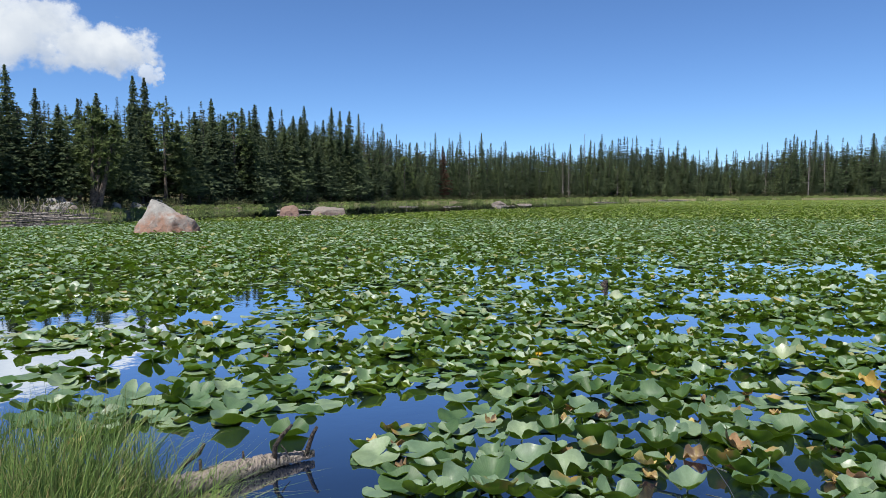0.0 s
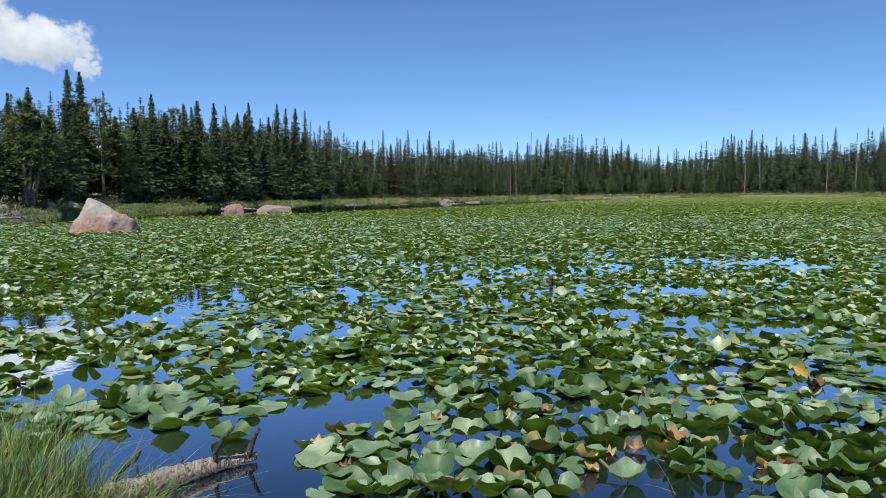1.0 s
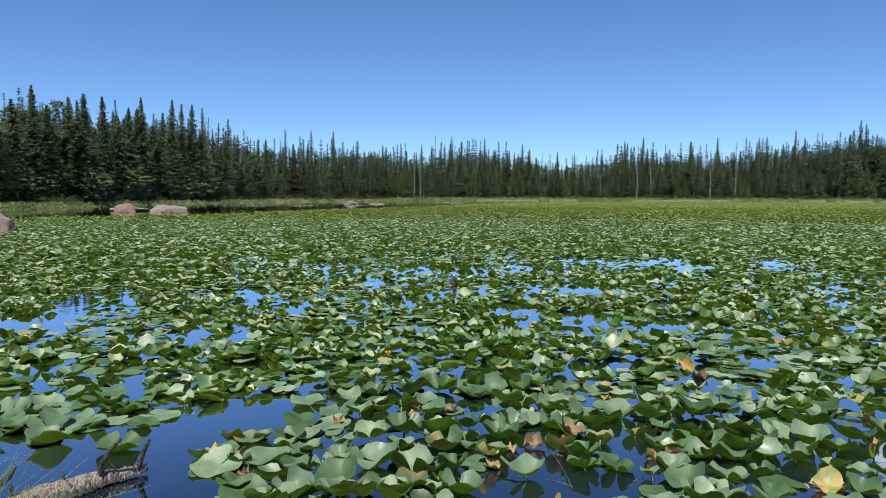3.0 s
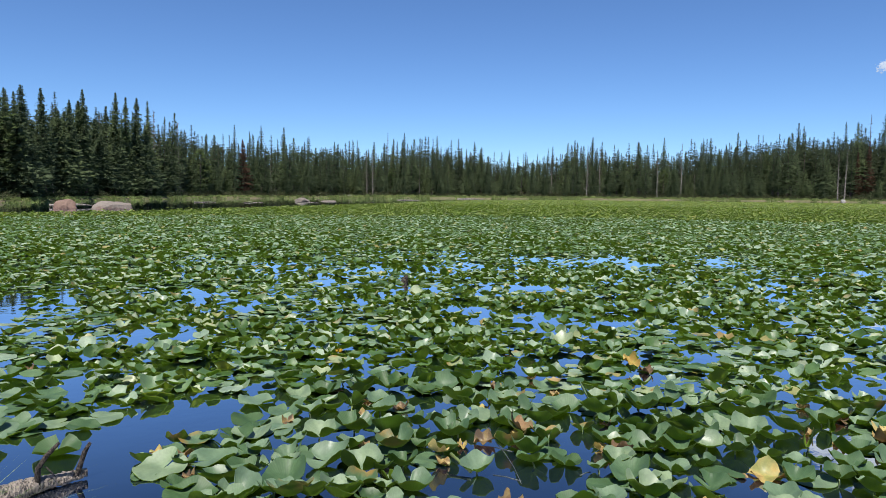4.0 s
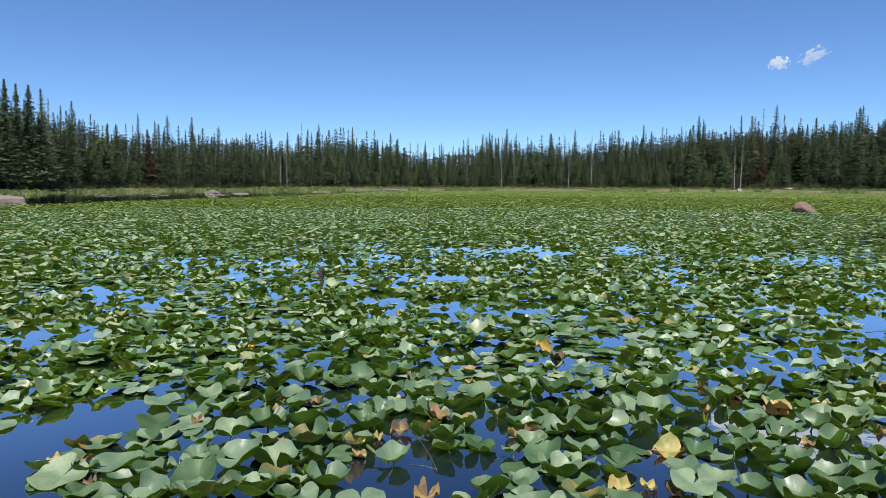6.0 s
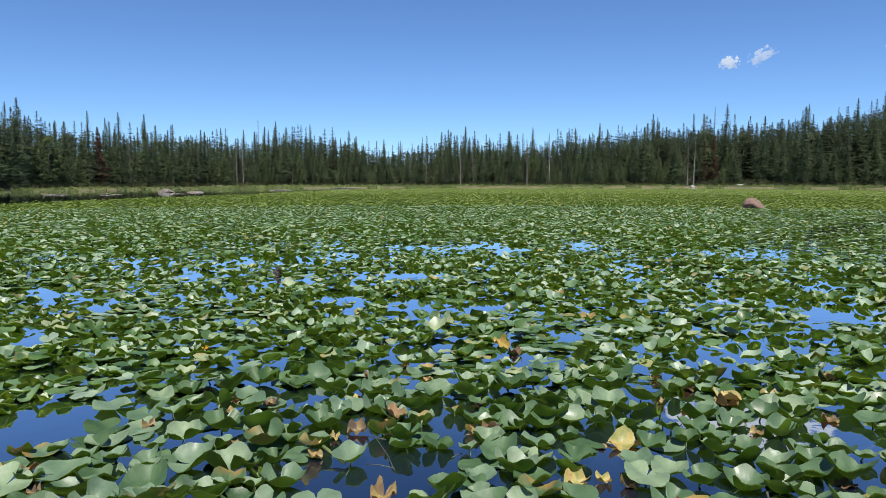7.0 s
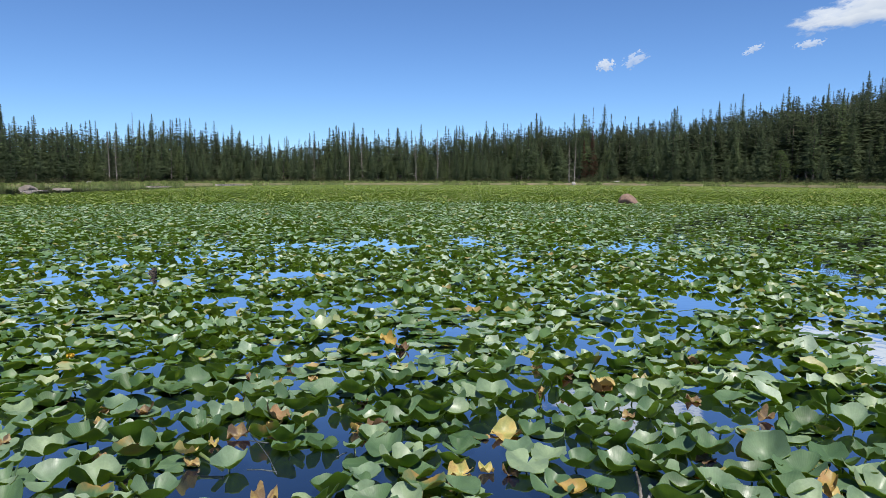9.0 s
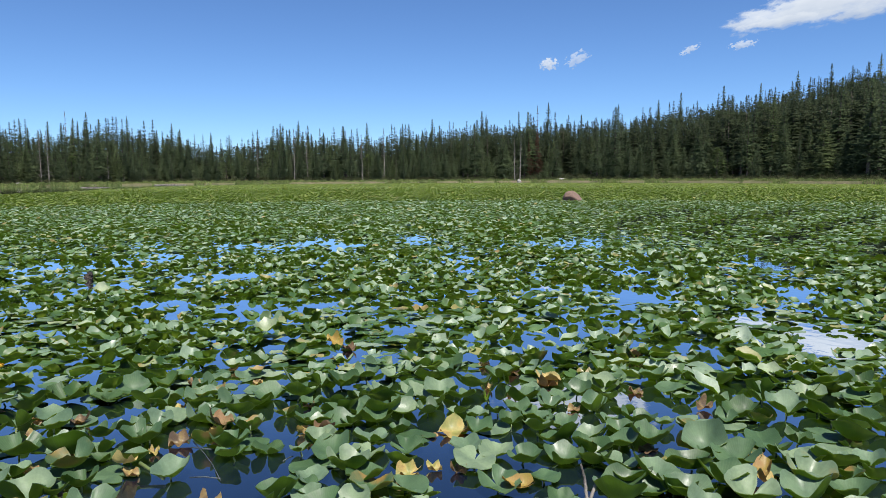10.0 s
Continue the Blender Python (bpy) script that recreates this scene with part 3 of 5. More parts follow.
# ---------- sedge, shrubs ----------
def build_sedge():
    rng = np.random.default_rng(8)
    n = 80000
    az = rng.uniform(-58, 57, n)
    shore = np.interp(az, SHORE_AZ, SHORE_R)
    d = rng.uniform(-0.5, 3.0, n) - 0.7 * (np.sin(az * 2.1) > 0.2) + 0.9 * (az > -5)
    r = shore + d
    keep = np.sin(az * 3.3 + 2 * np.sin(az * 0.7)) + rng.uniform(-0.4, 1.9, n) > np.where(az < -44, 0.95, np.where(az < -12, 0.45, 0.1))
    tris = []
    for a, rr, k in zip(az, r, keep):
        if not k:
            continue
        x, y = polar(a, rr)
        z = max(land(x, y)[0], -0.05)
        h = rng.uniform(0.22, 0.62) * (0.55 + 0.45 * math.sin(a * 5.1) ** 2) * (0.6 if a < -12 else 0.95)
        w = 0.02 + 0.00035 * rr
        for q in range(2):
            t = rng.uniform(0, 6.28)
            c, s = math.cos(t) * w, math.sin(t) * w
            lx, ly = rng.uniform(-0.2, 0.2, 2)
            tris.append(((x - c, y - s, z - 0.05), (x + c, y + s, z - 0.05), (x + lx, y + ly, z + h)))
    ob = new("sedge", tri_mesh("sedge", np.array(tris).reshape(-1, 3), sedge_green))
    tagged(ob, "pale green sedge growing along the far shore", "sedge", kind="stuff")


def build_shrubs():
    rng = random.Random(21)
    tris = []
    for k in range(1300):
        az = rng.uniform(-57, 57) if k < 950 else rng.uniform(25, 57)
        if -51 < az < -38 and rng.random() < 0.8:
            continue
        r = float(np.interp(az, SHORE_AZ, SHORE_R)) + rng.uniform(3.0, 8.0 if k < 950 else 15.0)
        x, y = polar(az, r)
        z, size = land(x, y)[0], rng.uniform(0.45, 1.2)
        for q in range(110):
            d = np.array((rng.gauss(0, 1), rng.gauss(0, 1), abs(rng.gauss(0, 1))))
            d *= size * rng.uniform(0.35, 1.0) / np.linalg.norm(d)
            o = np.array((x, y, z)) + d * (1.3, 1.3, 0.95)
            a, w = rng.uniform(0, 6.28), rng.uniform(0.03, 0.07) + 0.0004 * r
            s = np.array((math.cos(a), math.sin(a), rng.uniform(-0.5, 0.5))) * w
            tris.append((o - s, o + s, o + d / np.linalg.norm(d) * w * 2.4))
    ob = new("shrubs", tri_mesh("shrubs", np.array(tris).reshape(-1, 3), shrub_leaves))
    tagged(ob, "low grey-green willow shrubs along the shore", "shrubs", kind="stuff")


build_sedge()
build_shrubs()


# ---------- boulders ----------
def boulder(x, y, z, wide, deep, high, mat, seed, label, lean=0.0, turn=0.0, peak=0.0, cuts=9):
    rng = random.Random(seed)
    bm = bmesh.new()
    bmesh.ops.create_icosphere(bm, subdivisions=4, radius=1.0)
    planes = []
    for k in range(cuts):
        v = Vector((rng.gauss(0, 1), rng.gauss(0, 1), rng.gauss(0.1, 0.7))).normalized()
        planes.append((v, rng.uniform(0.55, 0.85)))
    for v in bm.verts:
        p = v.co.copy()
        for nrm, far in planes:
            over = p.dot(nrm) - far
            if over > 0:
                p -= nrm * over * 0.92
        p *= 1 + 0.07 * noise.noise(p * 2.1 + Vector((seed, 0, 0))) + 0.025 * noise.noise(p * 7 + Vector((0, seed, 0)))
        p.x += peak * (p.z + 0.2)
        v.co = (p.x * wide * 0.62, p.y * deep * 0.62, p.z * high * 1.1 + high * 0.12)
    ob = part("boulder", bm, mat)
    ob.matrix_world = pose(x, y, z, 0, lean, turn)
    return tagged(ob, label, "boulder", group="boulders in the pond")


def crag(x, y, turn, corners, mat, seed, label):
    """An angular boulder: the hull of a few corners, worn and roughened."""
    bm = bmesh.new()
    for c in corners:
        bm.verts.new(c)
    bmesh.ops.convex_hull(bm, input=bm.verts)
    bmesh.ops.bevel(bm, geom=bm.edges[:], offset=0.05, segments=2, profile=0.6, affect="EDGES")
    bmesh.ops.triangulate(bm, faces=bm.faces)
    for k in range(4):
        bmesh.ops.subdivide_edges(bm, edges=[e for e in bm.edges if e.calc_length() > 0.07], cuts=1)
        bmesh.ops.triangulate(bm, faces=bm.faces)
    for v in bm.verts:
        q = v.co * 1.0
        v.co += v.co.normalized() * (0.09 * noise.noise(q * 1.7 + Vector((seed, 0, 0))) + 0.035 * noise.noise(q * 5.0) + 0.012 * noise.noise(q * 17))
    ob = part("boulder", bm, mat)
    ob.matrix_world = pose(x, y, 0, 0, 0, turn)
    return tagged(ob, label, "boulder", group="boulders in the pond")


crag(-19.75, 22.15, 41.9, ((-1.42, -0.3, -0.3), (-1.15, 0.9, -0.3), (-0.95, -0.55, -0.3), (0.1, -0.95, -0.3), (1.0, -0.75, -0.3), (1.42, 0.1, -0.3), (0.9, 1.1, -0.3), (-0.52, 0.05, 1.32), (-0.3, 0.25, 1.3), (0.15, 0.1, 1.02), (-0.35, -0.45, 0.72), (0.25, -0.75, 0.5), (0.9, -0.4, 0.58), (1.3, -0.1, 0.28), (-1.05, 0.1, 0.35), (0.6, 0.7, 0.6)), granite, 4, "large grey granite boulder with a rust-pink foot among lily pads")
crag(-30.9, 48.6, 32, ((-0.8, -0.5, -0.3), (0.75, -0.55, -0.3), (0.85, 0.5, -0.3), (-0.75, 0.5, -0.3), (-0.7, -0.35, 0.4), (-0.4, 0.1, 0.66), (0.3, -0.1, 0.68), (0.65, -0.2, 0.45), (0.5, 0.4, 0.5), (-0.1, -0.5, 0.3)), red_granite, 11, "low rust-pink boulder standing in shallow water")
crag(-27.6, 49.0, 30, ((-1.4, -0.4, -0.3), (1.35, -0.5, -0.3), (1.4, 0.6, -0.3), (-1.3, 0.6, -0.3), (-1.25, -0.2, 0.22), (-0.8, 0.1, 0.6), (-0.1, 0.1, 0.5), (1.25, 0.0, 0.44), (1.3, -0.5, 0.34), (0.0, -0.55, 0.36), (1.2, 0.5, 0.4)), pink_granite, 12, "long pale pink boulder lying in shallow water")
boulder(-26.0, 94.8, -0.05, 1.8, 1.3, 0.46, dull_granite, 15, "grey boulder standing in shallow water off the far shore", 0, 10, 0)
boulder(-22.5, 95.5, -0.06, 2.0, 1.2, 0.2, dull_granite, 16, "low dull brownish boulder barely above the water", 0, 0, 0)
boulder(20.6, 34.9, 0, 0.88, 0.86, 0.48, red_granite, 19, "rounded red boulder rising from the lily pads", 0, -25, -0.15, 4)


# ---------- lily pads ----------
OUTLINE_A = (0, 30, 60, 90, 120, 145, 160, 168, 172)
OUTLINE_R = (0.58, 0.555, 0.49, 0.445, 0.45, 0.475, 0.44, 0.36, 0.24)


def pad_form(segs, rings, fold, cup, wave, curl, seed, thick=0.012, flip=0.0, skins=2):
    """One leaf one metre long, stalk point at the origin, tip along +y: two skins, upper and lower. Returns points, triangles, slots and flat coordinates."""
    rng = random.Random(seed)
    ph, kk = rng.uniform(0, 6.28), rng.choice((3, 4, 5))
    fa, lobe = rng.uniform(0, 6.28), rng.choice((0.0, 0.15, 0.4, 0.6)) if fold > 0.06 or cup > 0.15 else 0.0
    ang = np.linspace(-172, 172, segs + 1)
    rr = np.interp(np.abs(ang), OUTLINE_A, OUTLINE_R)
    rr = rr * (1 + 0.02 * np.sin(np.radians(ang) * 5 + ph) + np.array([rng.uniform(-1, 1) * (0.03 if seed % 5 == 0 else 0.009) for _ in ang]))
    pts, flat, low = [(0, 0, 0)], [(0, 0)], [(0, 0, -thick)]
    for q in range(1, rings + 1):
        s = (q / rings) ** 0.85
        for a, r in zip(np.radians(ang), rr):
            x, y = math.sin(a) * r * s, math.cos(a) * r * s
            flat.append((x, y))
            side = 1 if x >= 0 else -1
            al = fold * (1.0 if side > 0 else 0.85) + curl * max(0.0, side * x) * 1.6
            z = (math.sqrt(x * x + 0.012) - 0.11) * math.sin(al) + cup * (x * x + y * y) + wave * (r * s) ** 2 * math.sin(kk * a + ph) * 1.6 + 0.06 * wave * (r * s / 0.5) ** 4 * math.sin(13 * a + 2 * ph)
            z += lobe * max(0.0, (abs(math.degrees(a)) - 95) / 77) ** 1.5 * r * s          # the two lobes beside the stalk stand up
            rise = 2.0 * flip * max(0.0, x * math.cos(fa) + y * math.sin(fa) - 0.1) ** 1.6
            z += rise
            x2, y2 = x * math.cos(al) - math.cos(fa) * rise * flip * 0.3, y * (1 - 0.35 * abs(cup) * r * s) - math.sin(fa) * rise * flip * 0.3
            pts.append((x2, y2, z))
            low.append((x2 + thick * math.sin(al) * side, y2, z - thick * math.cos(al)))
    m = segs + 1
    up = []
    for k in range(segs):
        up.append((0, 1 + k + 1, 1 + k))
    for q in range(rings - 1):
        for k in range(segs):
            a, b_ = 1 + q * m + k, 1 + (q + 1) * m + k
            up += [(a, a + 1, b_ + 1), (a, b_ + 1, b_)]
    if skins == 1:
        return np.array(pts), np.array(up), np.zeros(len(up), int), np.array(flat)
    n_p = len(pts)
    down = [(c + n_p, b_ + n_p, a + n_p) for a, b_, c in up]
    tri = np.array(up + down)
    slots = np.array([0] * len(up) + [1] * len(down))
    return np.array(pts + low), tri, slots, np.array(flat + flat)


def random_form(segs, rings, rng, seed, flat, skins=2):
    q = rng.random()
    if flat:            # lying flat, some with one edge turned up
        return pad_form(segs, rings, rng.uniform(-0.03, 0.08), rng.uniform(0, 0.12), 0.06, 0.0, seed, 0.012, rng.choice((0, 0, 0.3)), skins)
    if q < 0.5:         # bowl
        return pad_form(segs, rings, rng.uniform(0.0, 0.2), rng.uniform(0.6, 1.25), 0.16, 0.1, seed, 0.012, rng.uniform(0, 0.5), skins)
    if q < 0.7:         # shallow trough
        return pad_form(segs, rings, rng.uniform(0.15, 0.4), rng.uniform(0.1, 0.5), 0.12, 0.2, seed, 0.012, rng.uniform(0.2, 0.7), skins)
    if q < 0.88:        # folded
        return pad_form(segs, rings, rng.uniform(0.35, 0.7), rng.uniform(0, 0.4), 0.1, 0.3, seed, 0.012, 0.0, skins)
    return pad_form(segs, rings, rng.uniform(-0.3, -0.05), rng.uniform(-0.4, -0.1), 0.1, 0.0, seed, 0.012, 0.0, skins)     # domed


# patches of open water: centre, half width across the line of sight, half length along it
GAPS_WEST = ((-6.9, 6.4, 0.7, 0.9), (-5.3, 4.4, 0.6, 0.7), (-4.6, 4.8, 0.5, 0.5), (-3.0, 4.9, 0.3, 0.4), (-1.9, 4.3, 0.5, 0.5), (-2.2, 3.4, 0.4, 0.3), (-1.7, 3.1, 0.3, 0.2), (-2.5, 10.9, 0.5, 0.9), (-6.0, 8.5, 0.4, 0.6), (-3.0, 8.3, 0.4, 0.7), (-0.3, 13.3, 0.5, 1.0), (0.8, 15.2, 0.5, 1.2), (2.3, 15.1, 0.6, 0.9), (-0.2, 8.7, 0.5, 0.6), (0.6, 8.3, 0.5, 0.5), (-1.1, 7.3, 0.3, 0.4), (-3.3, 6.4, 0.4, 0.4), (-2.0, 7.6, 0.3, 0.4), (-2.3, 5.4, 0.4, 0.3), (0.8, 6.0, 0.2, 0.3), (-0.2, 5.1, 0.2, 0.2))
GAPS_EAST = ((3.9, 4.6, 0.5, 0.6), (3.5, 3.7, 0.3, 0.3), (5.3, 5.5, 0.3, 0.6), (5.4, 4.4, 0.3, 0.5), (7.3, 7.1, 0.3, 0.5), (5.2, 9.4, 0.4, 0.5), (4.9, 15.1, 0.5, 1.5), (2.9, 13.9, 0.3, 0.9), (8.0, 12.6, 0.4, 0.9), (0.4, 3.5, 0.4, 0.2), (0.0, 3.5, 0.2, 0.3), (-0.1, 8.2, 0.4, 0.7), (0.5, 5.8, 0.4, 0.3), (2.3, 3.7, 0.2, 0.2), (0.9, 6.6, 0.3, 0.3), (2.0, 6.3, 0.3, 0.3), (1.7, 9.3, 0.3, 0.5), (3.5, 7.6, 0.2, 0.4), (4.9, 6.7, 0.3, 0.4), (-0.1, 4.2, 0.2, 0.2))
GAPS = np.array(GAPS_WEST + GAPS_EAST)


def openness(x, y):
    """Above 1 outside every patch of open water."""
    r = np.hypot(GAPS[:, 0], GAPS[:, 1])
    ux, uy = GAPS[:, 0] / r, GAPS[:, 1] / r
    wide = np.where(GAPS[:, 0] < -4.2, 0.85, 0.66)
    dx, dy = x[:, None] - GAPS[:, 0], y[:, None] - GAPS[:, 1]
    along, across = dx * ux + dy * uy, dx * uy - dy * ux
    return np.sqrt((along / (GAPS[:, 3] * wide + 0.03)) ** 2 + (across / (GAPS[:, 2] * wide + 0.03)) ** 2).min(1)


def field_noise(x, y, s):
    return np.array([noise.noise((a * s, c * s, 0.3)) for a, c in zip(x, y)])


def scatter(rng, lo, hi, per_m2, az_lo=-57, az_hi=57):
    """Places for leaves between two distances, with the gaps in the cover left open."""
    n = int(per_m2 * radians(az_hi - az_lo) * 0.5 * (hi * hi - lo * lo))
    r = np.sqrt(rng.uniform(lo * lo, hi * hi, n))
    az = rng.uniform(az_lo, az_hi, n)
    x, y = r * np.sin(np.radians(az)), r * np.cos(np.radians(az))
    keep = r < np.interp(az, PADS_AZ, PADS_R) * rng.uniform(0.985, 1.01, n)
    if hi <= 22:
        cover = 0.57 + 0.14 * (r < 9) + np.clip((r - 15.5) / 6, 0, 0.7) + 1.15 * field_noise(x, y, 0.85) + 0.4 * field_noise(x + 40, y, 2.1)
        cover = cover - 0.15 * ((az < -29) & (r < 9.5)) + 0.15 * ((az > -29) & (az < -12) & (r < 9.5))
        keep &= (rng.random(n) < cover) & (openness(x, y) > rng.uniform(0.85, 1.15, n))
    keep &= ~((az < -30) & (r < 6.3 + 0.4 * np.sin(az)))
    sparse = (az > 34) & (r > 16) & (r < 34)            # a thin stretch where dark water shows
    streak = np.sin(r * 1.9 + 0.25 * az) + 0.8 * np.sin(az * 0.9 - 0.5 * r)
    keep &= ~(sparse & (rng.random(n) < np.clip(0.5 + 0.6 * streak, 0.12, 0.96)))
    return x[keep], y[keep], r[keep]


def field(name, rng, forms, flats, mats, x, y, size_lo, size_hi, tilt, lift):
    """Many leaves joined into one mesh."""
    n = len(x)
    az, r = np.degrees(np.arctan2(x, y)), np.hypot(x, y)
    calm = field_noise(x + 90, y, 0.6) > 0.2          # stretches where the leaves float flat
    calm |= (az > 30) & (r > 14) & (r < 36) & (rng.random(n) < 0.9)
    pick = np.where(calm & (rng.random(n) < 0.6), rng.integers(0, flats, n), rng.integers(flats // 2, len(forms), n))
    V, T, S, U, base = [], [], [], [], 0
    for k, (p, t, s, u) in enumerate(forms):
        idx = np.nonzero(pick == k)[0]
        if not len(idx):
            continue
        m = len(idx)
        sc = rng.uniform(size_lo, size_hi, m)
        a, tx, ty = rng.uniform(0, 2 * np.pi, m), rng.normal(0, tilt, m) * np.where(calm[idx], 0.25, 1), rng.normal(0, tilt, m) * np.where(calm[idx], 0.25, 1)
        q = p[None] * sc[:, None, None]
        X, Y, Z = q[..., 0], q[..., 1], q[..., 2]
        Z = Z + X * np.tan(tx)[:, None] + Y * np.tan(ty)[:, None]
        c, s_ = np.cos(a)[:, None], np.sin(a)[:, None]
        # most leaves lean back from the bank
        back = np.where(calm[idx], 0.02, np.clip(rng.normal(0.05, 0.13, m), -0.15, 0.35) * (r[idx] < 22))[:, None]
        Z = Z - back * ((X * c - Y * s_) * 0.2 + (X * s_ + Y * c) * 0.98)
        Xw, Yw = X * c - Y * s_ + x[idx][:, None], X * s_ + Y * c + y[idx][:, None]
        Z = Z - Z.min(1, keepdims=True) + 0.004 + rng.exponential(lift, m)[:, None]
        V.append(np.stack((Xw, Yw, Z), -1).reshape(-1, 3))
        T.append((t[None] + (np.arange(m) * len(p))[:, None, None] + base).reshape(-1, 3))
        S.append(np.tile(s, m))
        U.append(np.tile(u, (m, 1)))
        base += m * len(p)
    me = raw_mesh(name, np.concatenate(V), np.concatenate(T), mats, np.concatenate(S), np.concatenate(U), smooth=True)
    return new(name, me)


def build_fields():
    rng, pr = np.random.default_rng(3), random.Random(3)
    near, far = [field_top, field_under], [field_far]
    plan = ((5.0, 8.5, 86, 13, 2, 0.11, 0.21, 0.12, 0.018, 1.0), (8.5, 13, 92, 10, 2, 0.11, 0.20, 0.12, 0.018, 0.95), (13, 22, 78, 8, 1, 0.115, 0.195, 0.12, 0.02, 0.85),
            (22, 40, 50, 5, 1, 0.125, 0.2, 0.12, 0.02, 0.75), (40, 80, 18, 4, 1, 0.17, 0.26, 0.13, 0.03, 0.6), (80, 176, 5, 5, 1, 0.3, 0.46, 0.05, 0.01, 0.25))
    for lo, hi, per, segs, rings, s0, s1, tilt, lift, rise in plan:
        skins = 2 if lo < 80 else 1
        forms = [random_form(segs, rings, pr, 500 + i, i < 5, skins) for i in range(17)]
        forms = [(p * (1, 1, rise), t, s, u) for p, t, s, u in forms]
        x, y, r = scatter(rng, lo, hi, per)
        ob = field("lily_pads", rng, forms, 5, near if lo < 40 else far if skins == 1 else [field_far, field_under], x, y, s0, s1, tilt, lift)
        tagged(ob, "green pond-lily pads covering the water, edges upturned", "lily pads", kind="stuff")


build_fields()


# ---------- the nearest lily plants, leaf by leaf ----------
m_stalk, n, l, b = material("green_stalk", 0.5)
l.new(ramp(n, l, grain(n, l, 12.0), [(0.3, (0.07, 0.11, 0.03)), (0.7, (0.14, 0.17, 0.06))]), b.inputs["Base Color"])
SHAPES = {      # fold, dish, wave, curl and turned-up edge of each kind of leaf
    "F": lambda g: (g.uniform(-0.04, 0.06), g.uniform(0.0, 0.06), 0.04, 0.0, g.choice((0, 0, 0.3))),
    "R": lambda g: (g.uniform(0.0, 0.25), g.uniform(0.45, 1.1), g.uniform(0.08, 0.2), g.uniform(0.0, 0.2), g.uniform(0, 0.6)),
    "G": lambda g: (g.uniform(0.02, 0.18), g.uniform(0.0, 0.2), g.uniform(0.04, 0.12), g.uniform(0.0, 0.2), g.choice((0, 0.2, 0.4))),
    "U": lambda g: (g.uniform(0.05, 0.25), g.uniform(0.5, 1.0), g.uniform(0.05, 0.14), g.uniform(0, 0.2), g.uniform(0.0, 0.3)),
    "V": lambda g: (g.uniform(0.25, 0.5), g.uniform(0.1, 0.4), g.uniform(0.06, 0.14), g.uniform(0.1, 0.3), g.uniform(0, 0.3)),
    "D": lambda g: (g.uniform(0.35, 0.6), g.uniform(0.2, 0.4), 0.08, 0.2, 0.2),
    "W": lambda g: (g.uniform(0.15, 0.6), g.uniform(-0.4, 0.7), g.uniform(0.25, 0.45), g.uniform(0.1, 0.5), g.uniform(0.3, 0.9)),
    "P": lambda g: (1.15, 0.2, 0.06, 0.5, 0.0),
}
TILT = {"F": (-0.01, 0.02), "R": (-0.24, 0.24), "G": (0.0, 0.14), "U": (-0.45, -0.1), "V": (-0.2, 0.16), "D": (-0.3, -0.1), "W": (-0.1, 0.15), "P": (-0.2, 0.0)}
LEAVES = {}
pool_rng = random.Random(90)
for word in SHAPES:
    LEAVES[word] = []
    for k in range(14 if word in "RUVG" else 7):
        p, t, s, u = pad_form(34, 5, *SHAPES[word](pool_rng)[:4], 900 + k, 0.009, SHAPES[word](pool_rng)[4])
        mats = [pad_old, pad_old] if word == "W" else ([pad_under, pad_under] if word == "P" else [pad_top, pad_under])
        LEAVES[word].append((raw_mesh("leaf", p, t, mats, s, u, smooth=True), p))
lily_rng, wilt_rng, taken = random.Random(44), random.Random(45), []


# open water among the nearest plants
CLEAR = (((-1.48, 2.95), (-1.39, 3.21), (-1.67, 3.34), (-1.79, 3.76), (-1.46, 4.15), (-1.67, 4.83), (-2.39, 4.88), (-2.19, 4.19), (-2.34, 3.97), (-2.06, 3.62), (-2.6, 3.6), (-3.1, 3.4), (-2.75, 2.9), (-2.5, 2.67)),
         ((-0.19, 3.1), (-0.24, 3.49), (0.0, 3.81), (0.49, 3.82), (0.59, 3.64), (0.37, 3.0)),
         ((3.13, 4.65), (3.56, 5.07), (4.08, 4.39), (3.73, 3.9), (3.23, 3.79), (2.92, 4.12)))

WEST = (((-3.79, 4.2), (-3.37, 4.42), (-2.68, 4.41), (-2.2, 4.15), (-2.32, 3.75), (-2.8, 3.5), (-3.02, 3.4)),
        ((-4.06, 3.48), (-4.03, 3.92), (-3.63, 4.05), (-3.14, 3.43), (-3.34, 3.14), (-3.72, 3.12)))


def inside(x, y, poly):
    odd = False
    for (ax, ay), (bx, by) in zip(poly, poly[1:] + poly[:1]):
        if (ay > y) != (by > y) and x < ax + (y - ay) / (by - ay) * (bx - ax):
            odd = not odd
    return odd


